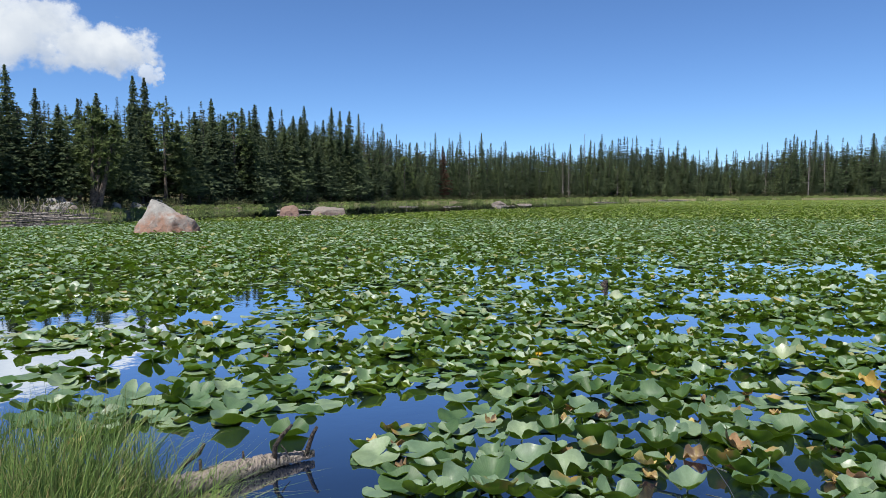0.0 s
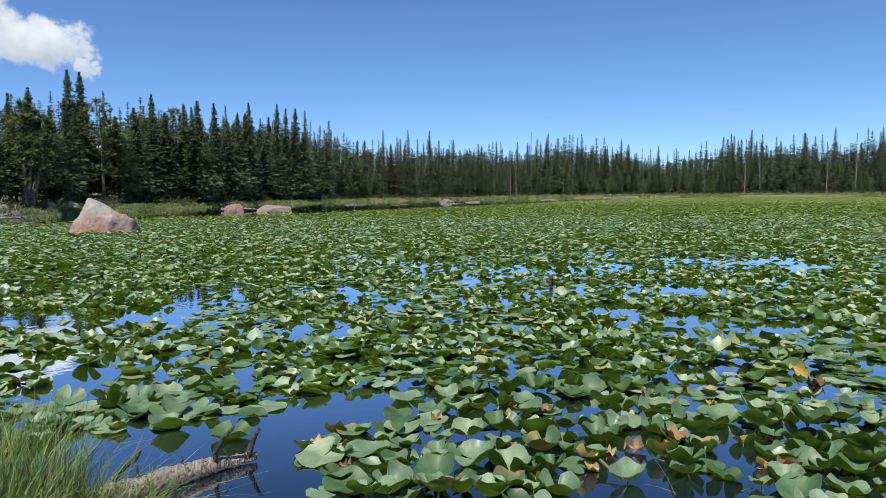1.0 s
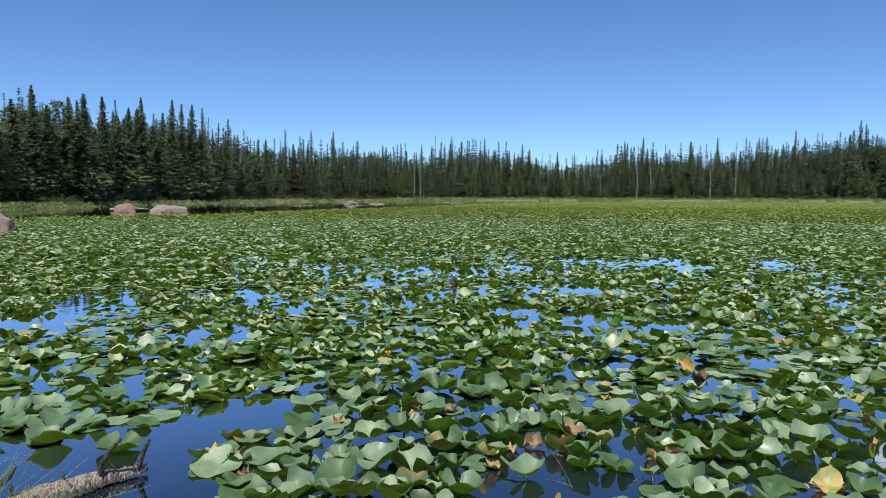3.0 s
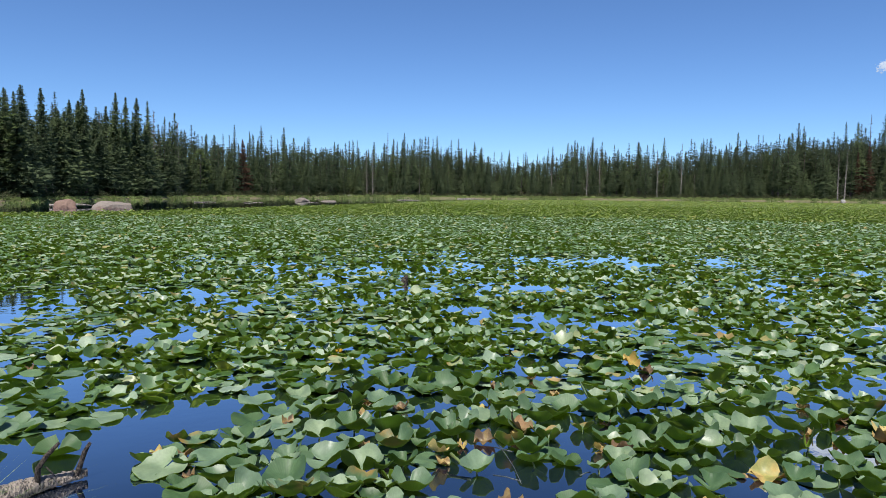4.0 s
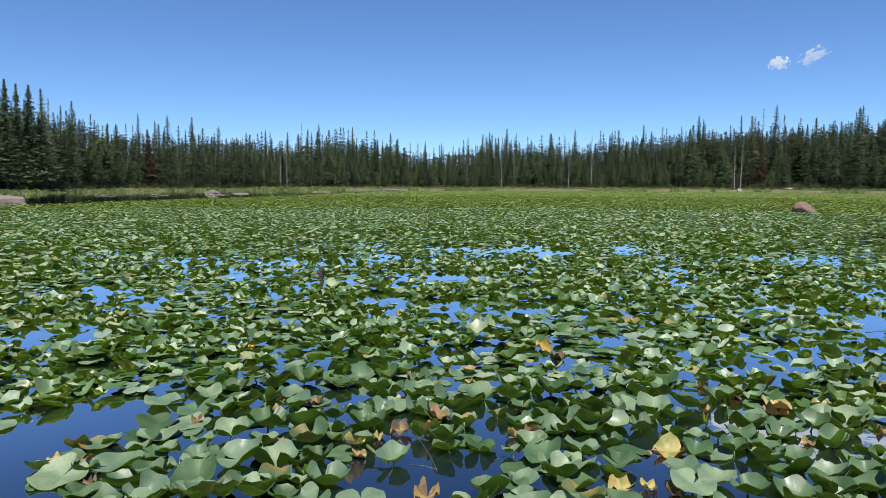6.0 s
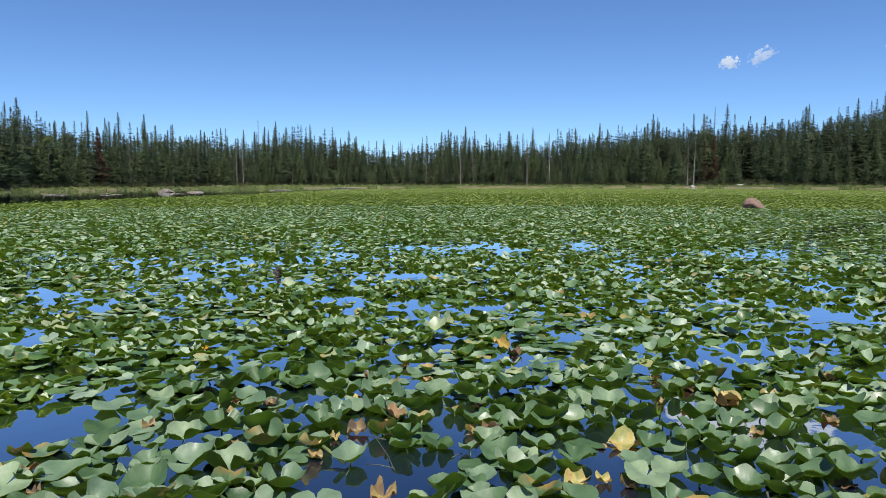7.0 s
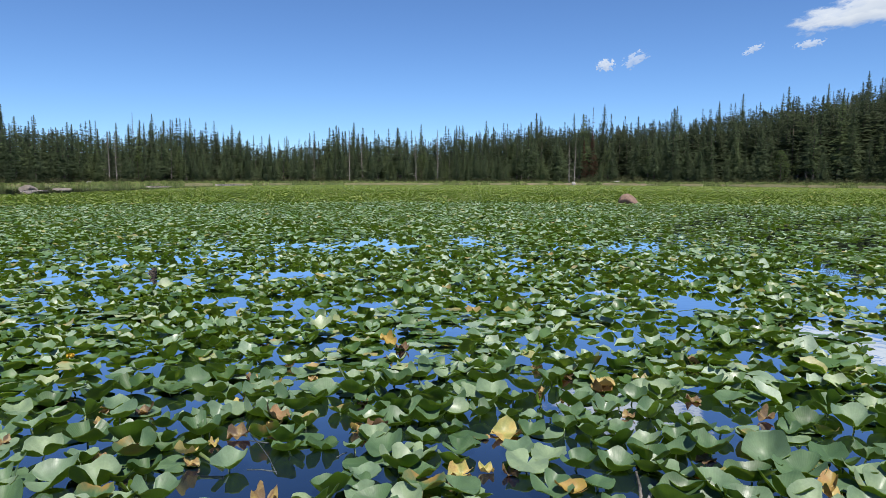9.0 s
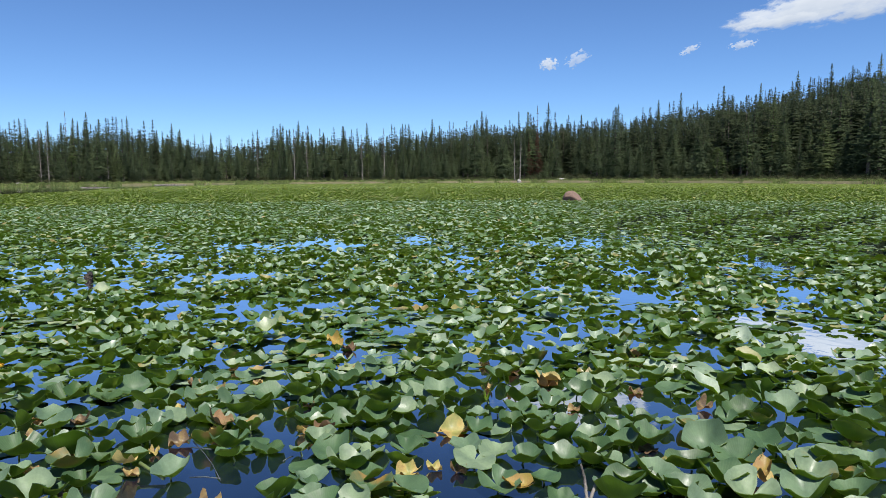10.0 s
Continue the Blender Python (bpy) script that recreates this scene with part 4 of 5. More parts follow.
def pond_lily(*leaves):
    """One plant: leaves given as kind, place, length and bearing of the tip."""
    leaves = [("W", q[1], q[2], q[3] * 0.65, q[4]) if q[0] in "RU" and q[1] > -1.0 and wilt_rng.random() < 0.08 else q for q in leaves]
    leaves = [q for q in leaves if not inside(q[1], q[2], CLEAR[0])]
    if not leaves:
        return
    cx, cy = sum(q[1] for q in leaves) / len(leaves), sum(q[2] for q in leaves) / len(leaves)
    plant_ob = new("pond_lily")
    plant_ob.location = (cx, cy, 0)
    worn = sum(q[0] == "W" for q in leaves)
    tagged(plant_ob, "green pond lily with upturned leaves and some withered brown ones" if worn else "green pond lily with broad leathery leaves on the water", "water lily", group="pond lilies along the bank")
    back = Matrix.Translation((-cx, -cy, 0))
    for word, x, y, size, bearing in leaves:
        if word == "R" and x < -1.2:
            word = "G"          # the western plants float flat
        me, p = lily_rng.choice(LEAVES[word])
        taken.append((x, y))
        size = min(size * {"W": 0.85, "F": 1.05, "D": 1.05, "P": 1.05}.get(word, 1.13), 0.26)
        d = math.hypot(x, y)
        tilt = Matrix.Rotation(lily_rng.uniform(*TILT[word]), 4, Vector((y / d, -x / d, 0)))
        roll = Matrix.Rotation(lily_rng.uniform(-0.12, 0.12) if word != "F" else 0.0, 4, Vector((x / d, y / d, 0)))
        m = tilt @ roll @ Matrix.Rotation(-radians(bearing), 4, "Z") @ Matrix.Scale(size, 4)
        low = float((p @ np.array(m.to_3x3()).T)[:, 2].min())
        lift = 0.003 if word in "FW" or x < -1.2 else lily_rng.uniform(0.002, 0.035)
        m = Matrix.Translation((x, y, lift - low)) @ m
        leaf = new("leaf", me)
        leaf.parent = plant_ob
        leaf.matrix_basis = back @ m
        if word == "W":
            leaf["label"] = "withered yellow-brown leaf"
        if word in "RUVDPG":
            o, bend = m.translation - Vector((0, 0, 0.006)), Vector((lily_rng.uniform(-0.05, 0.05), lily_rng.uniform(-0.05, 0.05), 0))
            bm = bmesh.new()
            tube(bm, (o, o * 0.5 + Vector((o.x, o.y, -0.1)) * 0.5 + bend * 0.6, Vector((o.x, o.y, -0.14)) + bend), (0.005, 0.006, 0.006), 6)
            stalk = part("stalk", bm, m_stalk, leaf)
            stalk.matrix_parent_inverse = (Matrix.Translation((cx, cy, 0)) @ leaf.matrix_basis).inverted()


pond_lily(("R", 3.76, 3.36, 0.28, 71), ("R", 4.21, 3.52, 0.28, -104), ("R", 3.96, 3.13, 0.22, 41), ("R", 4.34, 3.42, 0.20, -70), ("U", 4.02, 3.65, 0.19, -19), ("V", 4.33, 3.32, 0.17, 89), ("R", 4.34, 3.55, 0.19, -88), ("F", 4.11, 3.68, 0.18, 110))
pond_lily(("V", 3.84, 4.08, 0.26, 38), ("D", 3.94, 3.95, 0.24, 52), ("F", 3.95, 4.10, 0.14, -61), ("V", 3.95, 3.82, 0.19, 169))
pond_lily(("R", 3.36, 2.71, 0.11, 57), ("R", 3.61, 3.14, 0.20, -110), ("R", 3.72, 2.94, 0.20, 178), ("F", 3.35, 2.89, 0.23, 159), ("F", 3.27, 2.68, 0.20, -7), ("F", 3.70, 3.05, 0.24, 65), ("U", 3.42, 2.73, 0.22, -59), ("F", 3.64, 3.27, 0.15, 8), ("U", 3.90, 3.01, 0.14, 93), ("U", 3.71, 2.78, 0.18, 151), ("U", 3.56, 2.87, 0.16, -141))
pond_lily(("R", 3.46, 3.80, 0.22, 61), ("R", 3.79, 4.38, 0.18, 52), ("U", 3.12, 4.01, 0.20, -71), ("F", 3.56, 4.50, 0.18, -80), ("D", 3.29, 3.92, 0.19, 51), ("W", 3.35, 4.58, 0.11, 67), ("U", 3.54, 4.38, 0.15, 42))
pond_lily(("R", 3.19, 3.28, 0.21, -11), ("R", 3.07, 3.47, 0.20, -112), ("R", 3.42, 3.19, 0.30, 28), ("U", 3.24, 3.46, 0.18, -123), ("U", 3.47, 3.42, 0.17, 61), ("F", 3.01, 3.20, 0.20, -94), ("R", 3.04, 3.25, 0.13, -148), ("U", 3.03, 3.64, 0.13, 119), ("U", 3.18, 3.15, 0.14, 114), ("F", 2.87, 3.32, 0.19, -106), ("F", 3.17, 3.31, 0.21, 166), ("U", 3.54, 3.50, 0.19, 63))
pond_lily(("R", 2.80, 2.47, 0.25, 158), ("R", 2.67, 2.33, 0.25, -41), ("R", 2.84, 2.26, 0.20, 20), ("R", 2.45, 2.44, 0.23, -111), ("U", 2.91, 2.61, 0.22, 10), ("V", 2.96, 2.38, 0.14, 22), ("V", 3.20, 2.47, 0.17, 40), ("W", 2.61, 2.54, 0.13, 109), ("F", 2.80, 2.61, 0.17, -48), ("U", 2.97, 2.14, 0.18, 146), ("F", 2.55, 2.27, 0.20, -145), ("U", 3.05, 2.55, 0.21, -140), ("U", 3.12, 2.38, 0.17, 123))
pond_lily(("R", 2.64, 2.95, 0.23, 15), ("R", 2.66, 2.74, 0.25, -64), ("U", 2.79, 3.17, 0.22, -52), ("U", 2.56, 2.84, 0.11, -99), ("U", 2.92, 2.77, 0.14, 119), ("V", 2.97, 2.90, 0.19, 26), ("F", 2.78, 2.87, 0.19, 117), ("R", 2.77, 2.83, 0.17, -36), ("R", 3.12, 2.82, 0.15, 43))
pond_lily(("R", 2.33, 3.88, 0.17, 2), ("R", 2.41, 3.65, 0.16, -44), ("R", 2.66, 3.96, 0.21, 22), ("W", 2.38, 4.18, 0.19, 15), ("W", 2.30, 3.71, 0.10, 61), ("R", 2.87, 3.88, 0.20, -58), ("V", 2.70, 3.99, 0.20, 35), ("R", 2.45, 3.73, 0.15, 61), ("U", 2.58, 3.82, 0.16, 92), ("R", 2.65, 4.13, 0.15, -108))
pond_lily(("R", 2.36, 3.43, 0.15, 74), ("R", 2.50, 3.36, 0.20, 177), ("R", 2.39, 3.07, 0.24, -40), ("R", 2.22, 3.11, 0.19, 77), ("V", 2.13, 3.24, 0.16, -42), ("U", 2.51, 3.51, 0.16, 164), ("R", 2.63, 3.30, 0.13, 145), ("R", 2.35, 3.27, 0.17, -37))
pond_lily(("R", 1.85, 3.07, 0.20, 89), ("U", 2.04, 3.14, 0.17, 6), ("R", 2.07, 2.89, 0.18, -116), ("R", 2.16, 2.71, 0.25, -7), ("R", 2.42, 2.61, 0.28, 97), ("U", 2.03, 3.07, 0.21, 0), ("U", 2.14, 2.58, 0.18, 103), ("U", 1.88, 2.59, 0.23, -103), ("W", 2.26, 2.82, 0.13, 136), ("R", 1.98, 2.99, 0.18, 132), ("R", 2.22, 2.89, 0.19, -124), ("U", 2.03, 2.76, 0.19, 138), ("V", 1.97, 2.69, 0.19, -54), ("V", 2.17, 2.53, 0.20, 117), ("V", 2.39, 2.76, 0.22, -65))
pond_lily(("U", 2.08, 3.92, 0.22, -82), ("P", 1.87, 4.05, 0.28, -155), ("R", 1.72, 4.11, 0.19, 177), ("V", 2.23, 3.93, 0.13, -92))
pond_lily(("R", 1.64, 4.26, 0.22, -8), ("R", 1.88, 4.35, 0.25, 90), ("W", 1.98, 4.29, 0.11, 48), ("W", 2.18, 4.82, 0.10, 117), ("P", 2.15, 4.35, 0.16, 18), ("R", 1.81, 4.56, 0.18, -107), ("U", 2.14, 4.46, 0.21, 62))
pond_lily(("R", 1.95, 3.79, 0.18, 101), ("R", 1.83, 3.60, 0.14, 9), ("R", 2.11, 3.49, 0.17, -36), ("R", 1.94, 3.28, 0.26, 133), ("U", 1.83, 3.79, 0.12, -122), ("U", 2.00, 3.61, 0.19, 169), ("U", 1.91, 3.43, 0.17, -158), ("F", 1.73, 3.63, 0.21, -152), ("V", 2.04, 3.69, 0.18, -135))
pond_lily(("R", 1.48, 3.63, 0.34, 99), ("R", 1.44, 3.93, 0.14, 169), ("R", 1.30, 3.97, 0.16, 92), ("R", 1.22, 3.77, 0.12, 180), ("U", 1.59, 3.85, 0.15, 50), ("U", 1.50, 4.07, 0.18, 116), ("V", 1.71, 3.81, 0.14, 3))
pond_lily(("R", 1.17, 3.47, 0.17, 134), ("R", 1.10, 3.18, 0.22, -64), ("R", 1.67, 3.12, 0.17, 149), ("V", 1.46, 3.35, 0.17, -4), ("V", 1.57, 3.23, 0.18, 41), ("W", 1.22, 3.21, 0.11, 114), ("W", 1.33, 3.15, 0.11, 157))
pond_lily(("R", 1.25, 4.36, 0.17, 131), ("U", 1.12, 4.34, 0.15, 22), ("U", 1.14, 4.34, 0.15, 31), ("F", 1.26, 4.60, 0.14, 91), ("V", 1.36, 4.34, 0.19, 161), ("U", 1.23, 4.26, 0.22, 116), ("R", 1.37, 4.13, 0.17, -89))
pond_lily(("R", 0.94, 3.93, 0.18, -42), ("R", 1.13, 3.93, 0.22, -90), ("U", 0.76, 4.02, 0.24, 101), ("U", 0.94, 4.30, 0.18, 148), ("U", 0.95, 4.11, 0.25, 32), ("V", 0.65, 4.23, 0.15, 6), ("W", 0.82, 3.81, 0.10, 111), ("U", 0.79, 3.97, 0.16, 43), ("R", 1.05, 4.09, 0.17, 67), ("U", 0.99, 3.94, 0.14, 68), ("U", 1.19, 4.03, 0.22, 168), ("V", 0.85, 4.17, 0.14, 54))
pond_lily(("R", 0.80, 4.34, 0.15, 162), ("R", 0.61, 4.59, 0.28, -14), ("R", 0.95, 4.77, 0.19, -4), ("R", 0.80, 4.80, 0.21, 70), ("R", 1.07, 4.65, 0.24, 97), ("U", 0.77, 4.49, 0.25, -162), ("V", 1.08, 4.71, 0.20, 141), ("F", 0.68, 4.79, 0.17, -155), ("V", 0.83, 4.37, 0.14, -154))
pond_lily(("R", 0.46, 3.11, 0.20, 100), ("R", 0.86, 3.49, 0.14, 129), ("V", 0.79, 3.51, 0.21, 25), ("V", 0.66, 3.29, 0.16, -14), ("V", 1.01, 3.60, 0.20, 23), ("V", 0.89, 3.18, 0.21, 37), ("F", 0.77, 3.48, 0.14, 126), ("V", 0.58, 3.20, 0.17, 34), ("V", 1.03, 3.04, 0.19, 146), ("V", 0.97, 3.48, 0.18, -142), ("U", 0.87, 3.03, 0.21, 15))
pond_lily(("R", 0.43, 4.02, 0.16, 4), ("R", 0.76, 3.69, 0.16, -120), ("U", 0.39, 4.29, 0.17, -152), ("U", 0.41, 4.13, 0.18, 63), ("U", 0.32, 3.84, 0.20, -128), ("U", 0.32, 3.67, 0.16, -51), ("V", 0.49, 3.70, 0.18, 15), ("V", 0.65, 3.62, 0.11, -15), ("W", 0.26, 4.11, 0.13, -169), ("W", 0.72, 3.84, 0.11, 103), ("U", 0.20, 3.94, 0.17, 164), ("R", 0.28, 4.20, 0.17, -169), ("F", 0.41, 3.85, 0.19, 49), ("R", 0.76, 3.69, 0.17, 60))
pond_lily(("R", 0.19, 4.32, 0.27, 136), ("R", 0.06, 4.54, 0.22, -110), ("R", -0.23, 5.05, 0.20, -26), ("U", 0.16, 4.50, 0.23, 64), ("U", -0.12, 4.71, 0.23, -159), ("U", 0.13, 5.02, 0.20, -172), ("U", 0.22, 4.71, 0.20, 79), ("V", -0.00, 4.40, 0.18, 144), ("F", 0.00, 4.40, 0.19, 27), ("F", 0.43, 4.65, 0.22, -59), ("R", 0.19, 4.58, 0.22, -16), ("U", -0.10, 5.17, 0.22, -129), ("V", 0.25, 4.33, 0.20, 48), ("R", -0.02, 4.64, 0.20, 1), ("F", 0.15, 5.17, 0.15, -78), ("U", 0.21, 4.90, 0.15, -35))
pond_lily(("R", 0.32, 4.64, 0.14, -109), ("R", 0.20, 4.86, 0.16, 154))
pond_lily(("F", -0.27, 3.69, 0.14, 19), ("R", -0.16, 3.77, 0.16, 64), ("U", 0.07, 3.98, 0.22, -69), ("V", 0.03, 3.55, 0.19, 28), ("F", -0.21, 3.68, 0.21, -34), ("W", -0.06, 3.91, 0.08, -178), ("W", -0.16, 3.65, 0.10, 101))
pond_lily(("U", -0.46, 3.97, 0.26, -151), ("F", -0.45, 3.86, 0.24, 100), ("R", -0.58, 4.10, 0.15, -177), ("R", -0.33, 4.19, 0.16, -139), ("R", -0.28, 3.89, 0.16, -40), ("R", -0.13, 4.05, 0.21, -148), ("R", -0.07, 4.27, 0.18, 118), ("R", -0.42, 3.81, 0.21, 176), ("R", -0.47, 4.02, 0.19, -171), ("R", -0.49, 4.17, 0.17, -174), ("U", -0.33, 3.96, 0.17, -1), ("R", -0.19, 4.24, 0.19, 159), ("U", -0.09, 4.05, 0.13, 3))
pond_lily(("U", -0.45, 3.50, 0.14, -108), ("U", -0.40, 3.43, 0.10, 22), ("U", -0.40, 3.28, 0.12, -22), ("R", -0.59, 3.21, 0.20, -158), ("R", -0.35, 3.56, 0.16, -148), ("R", -0.28, 3.33, 0.21, 153), ("V", -0.53, 3.34, 0.17, -3), ("F", -0.11, 3.16, 0.24, 173), ("W", 0.19, 3.14, 0.17, -166), ("R", -0.55, 3.51, 0.22, -6), ("V", -0.53, 3.36, 0.14, 95), ("U", -0.46, 3.14, 0.14, 92), ("U", -0.59, 3.21, 0.18, 58))
pond_lily(("U", -0.67, 3.76, 0.16, 12), ("U", -0.99, 3.86, 0.15, -106), ("R", -0.88, 3.95, 0.19, -7), ("R", -0.76, 3.61, 0.24, 94), ("R", -0.71, 4.09, 0.23, -170), ("W", -0.60, 3.84, 0.12, -129), ("V", -0.64, 3.68, 0.15, 168), ("F", -0.90, 3.76, 0.20, 174), ("F", -0.84, 4.20, 0.19, 69))
pond_lily(("U", -0.81, 4.53, 0.20, 3), ("U", -0.82, 4.86, 0.18, 121), ("U", -0.99, 5.05, 0.18, -114), ("R", -0.64, 5.03, 0.24, 175), ("V", -1.06, 4.87, 0.24, -12), ("V", -1.00, 4.57, 0.21, -20), ("V", -0.66, 4.61, 0.19, 21), ("D", -1.05, 4.35, 0.20, -27), ("W", -0.48, 4.54, 0.14, -112), ("U", -0.95, 4.50, 0.19, 74), ("U", -0.81, 4.99, 0.20, 81), ("F", -0.48, 5.05, 0.16, -170), ("R", -1.05, 4.75, 0.18, -52), ("F", -0.52, 4.59, 0.22, 144))
pond_lily(("U", -0.82, 3.13, 0.21, 100), ("R", -1.28, 3.15, 0.22, -73), ("R", -1.08, 3.19, 0.20, 124), ("R", -0.95, 3.07, 0.12, 90), ("R", -0.73, 3.28, 0.12, 27), ("V", -0.89, 3.31, 0.23, -2), ("V", -1.21, 3.31, 0.22, 88), ("U", -1.15, 3.03, 0.17, -177), ("U", -0.91, 3.19, 0.17, 54))
pond_lily(("U", -1.12, 3.41, 0.22, -149), ("U", -1.16, 3.73, 0.13, -111), ("R", -1.02, 3.49, 0.11, 149), ("R", -0.96, 3.54, 0.16, 153), ("R", -1.24, 3.72, 0.14, 92), ("R", -0.97, 3.65, 0.16, -133))
pond_lily(("U", -1.67, 3.83, 0.13, 165), ("U", -1.50, 3.90, 0.12, -118), ("U", -1.32, 3.76, 0.15, -64), ("F", -1.18, 4.20, 0.23, -142), ("R", -1.36, 4.19, 0.21, -138), ("R", -1.30, 3.98, 0.25, 146), ("R", -1.38, 3.93, 0.18, 68), ("R", -1.57, 3.87, 0.17, -160), ("W", -1.15, 4.22, 0.11, -17), ("F", -1.18, 4.06, 0.21, -1), ("F", -1.67, 3.96, 0.14, 87))
pond_lily(("U", -1.40, 5.05, 0.20, 113), ("R", -2.19, 4.65, 0.20, -2), ("R", -1.73, 4.89, 0.21, -166), ("R", -1.46, 4.57, 0.29, -51), ("R", -1.22, 4.43, 0.22, 176), ("V", -1.23, 4.75, 0.19, -30), ("W", -2.07, 4.74, 0.15, -74), ("W", -1.84, 4.70, 0.17, -81), ("U", -1.33, 4.90, 0.16, -70), ("U", -1.19, 4.60, 0.14, -65))
pond_lily(("F", -1.63, 3.37, 0.13, -20), ("R", -1.63, 3.69, 0.12, -10), ("R", -1.38, 3.58, 0.26, 69), ("R", -1.57, 3.45, 0.23, -146), ("R", -1.79, 3.39, 0.22, -147), ("W", -1.71, 3.66, 0.10, 33), ("W", -1.53, 3.65, 0.11, -155), ("W", -1.40, 3.38, 0.09, -173), ("U", -1.49, 3.52, 0.13, 167), ("U", -1.71, 3.55, 0.14, 180), ("U", -1.76, 3.41, 0.18, -77), ("V", -1.39, 3.24, 0.16, 89))
pond_lily(("U", -3.15, 4.13, 0.13, -128), ("U", -3.10, 4.20, 0.09, 47), ("U", -2.70, 4.26, 0.18, 0), ("U", -2.56, 4.20, 0.13, 126), ("U", -2.69, 3.65, 0.24, -170), ("F", -3.04, 4.32, 0.23, 126), ("F", -2.53, 4.07, 0.18, -151), ("F", -2.34, 4.19, 0.27, 101), ("R", -3.30, 4.10, 0.22, 161), ("R", -3.08, 3.78, 0.20, 86), ("R", -2.88, 3.88, 0.26, 97), ("R", -2.65, 3.92, 0.24, -42), ("R", -2.24, 3.62, 0.24, 161), ("V", -2.77, 3.46, 0.22, -67), ("W", -2.93, 3.39, 0.10, 122), ("W", -2.61, 3.36, 0.10, -143))
pond_lily(("R", -2.58, 4.36, 0.14, -159), ("U", -2.78, 4.35, 0.18, 134), ("R", -2.94, 4.08, 0.18, -154), ("U", -2.99, 3.57, 0.13, -167))
pond_lily(("U", -3.63, 4.63, 0.09, -139), ("U", -3.59, 4.91, 0.11, -9), ("U", -3.37, 4.72, 0.10, 21), ("U", -3.15, 4.83, 0.15, 40), ("F", -3.77, 4.65, 0.24, 86), ("F", -3.17, 5.16, 0.20, 88), ("F", -2.65, 4.79, 0.19, 14), ("R", -3.54, 5.03, 0.26, 124), ("R", -3.16, 4.60, 0.21, 171), ("R", -2.94, 4.58, 0.21, 90), ("V", -3.31, 4.41, 0.20, -21), ("U", -3.13, 4.75, 0.19, -10), ("U", -3.27, 5.14, 0.15, -100), ("F", -3.17, 5.29, 0.13, 57), ("F", -3.51, 4.82, 0.16, 84), ("R", -2.98, 4.40, 0.15, 44))
pond_lily(("U", -3.99, 3.48, 0.28, 108), ("U", -3.93, 3.74, 0.13, -63), ("F", -3.89, 3.37, 0.29, 74), ("F", -3.51, 3.88, 0.24, -146), ("F", -3.34, 3.86, 0.16, -14), ("R", -4.20, 3.75, 0.24, -136), ("R", -3.55, 3.75, 0.13, 11), ("R", -3.28, 3.57, 0.16, -101), ("R", -3.47, 3.45, 0.19, -10), ("R", -3.44, 3.21, 0.20, -167), ("R", -4.00, 3.24, 0.19, -9), ("V", -3.39, 3.50, 0.18, -69), ("V", -3.08, 3.39, 0.24, -62), ("V", -3.33, 3.19, 0.15, -19), ("D", -3.49, 4.02, 0.30, -42), ("W", -3.35, 3.07, 0.15, 44))
pond_lily(("U", -4.17, 3.43, 0.21, -41), ("U", -3.86, 3.34, 0.13, 34), ("R", -3.86, 3.66, 0.18, -40), ("R", -3.89, 3.57, 0.20, -28), ("V", -3.72, 3.25, 0.22, -11), ("U", -3.32, 3.91, 0.19, -104), ("U", -3.36, 3.34, 0.18, 2), ("U", -3.27, 3.23, 0.17, -50), ("V", -3.53, 3.50, 0.14, -123))
pond_lily(("F", -4.91, 4.64, 0.21, 174), ("V", -4.63, 4.56, 0.30, -67), ("V", -4.38, 4.80, 0.26, -57), ("R", -4.45, 4.96, 0.20, -125))
pond_lily(("U", -5.02, 4.21, 0.15, -93), ("U", -4.97, 4.26, 0.14, 116), ("F", -4.95, 4.09, 0.21, -153), ("F", -4.80, 4.18, 0.19, 122), ("R", -4.77, 3.78, 0.16, 157), ("R", -4.83, 4.31, 0.18, -160), ("V", -4.51, 4.01, 0.26, -25), ("R", -5.03, 4.34, 0.16, -127), ("U", -4.90, 4.46, 0.20, 152), ("R", -4.37, 3.98, 0.16, -177), ("V", -4.58, 4.16, 0.17, 26))


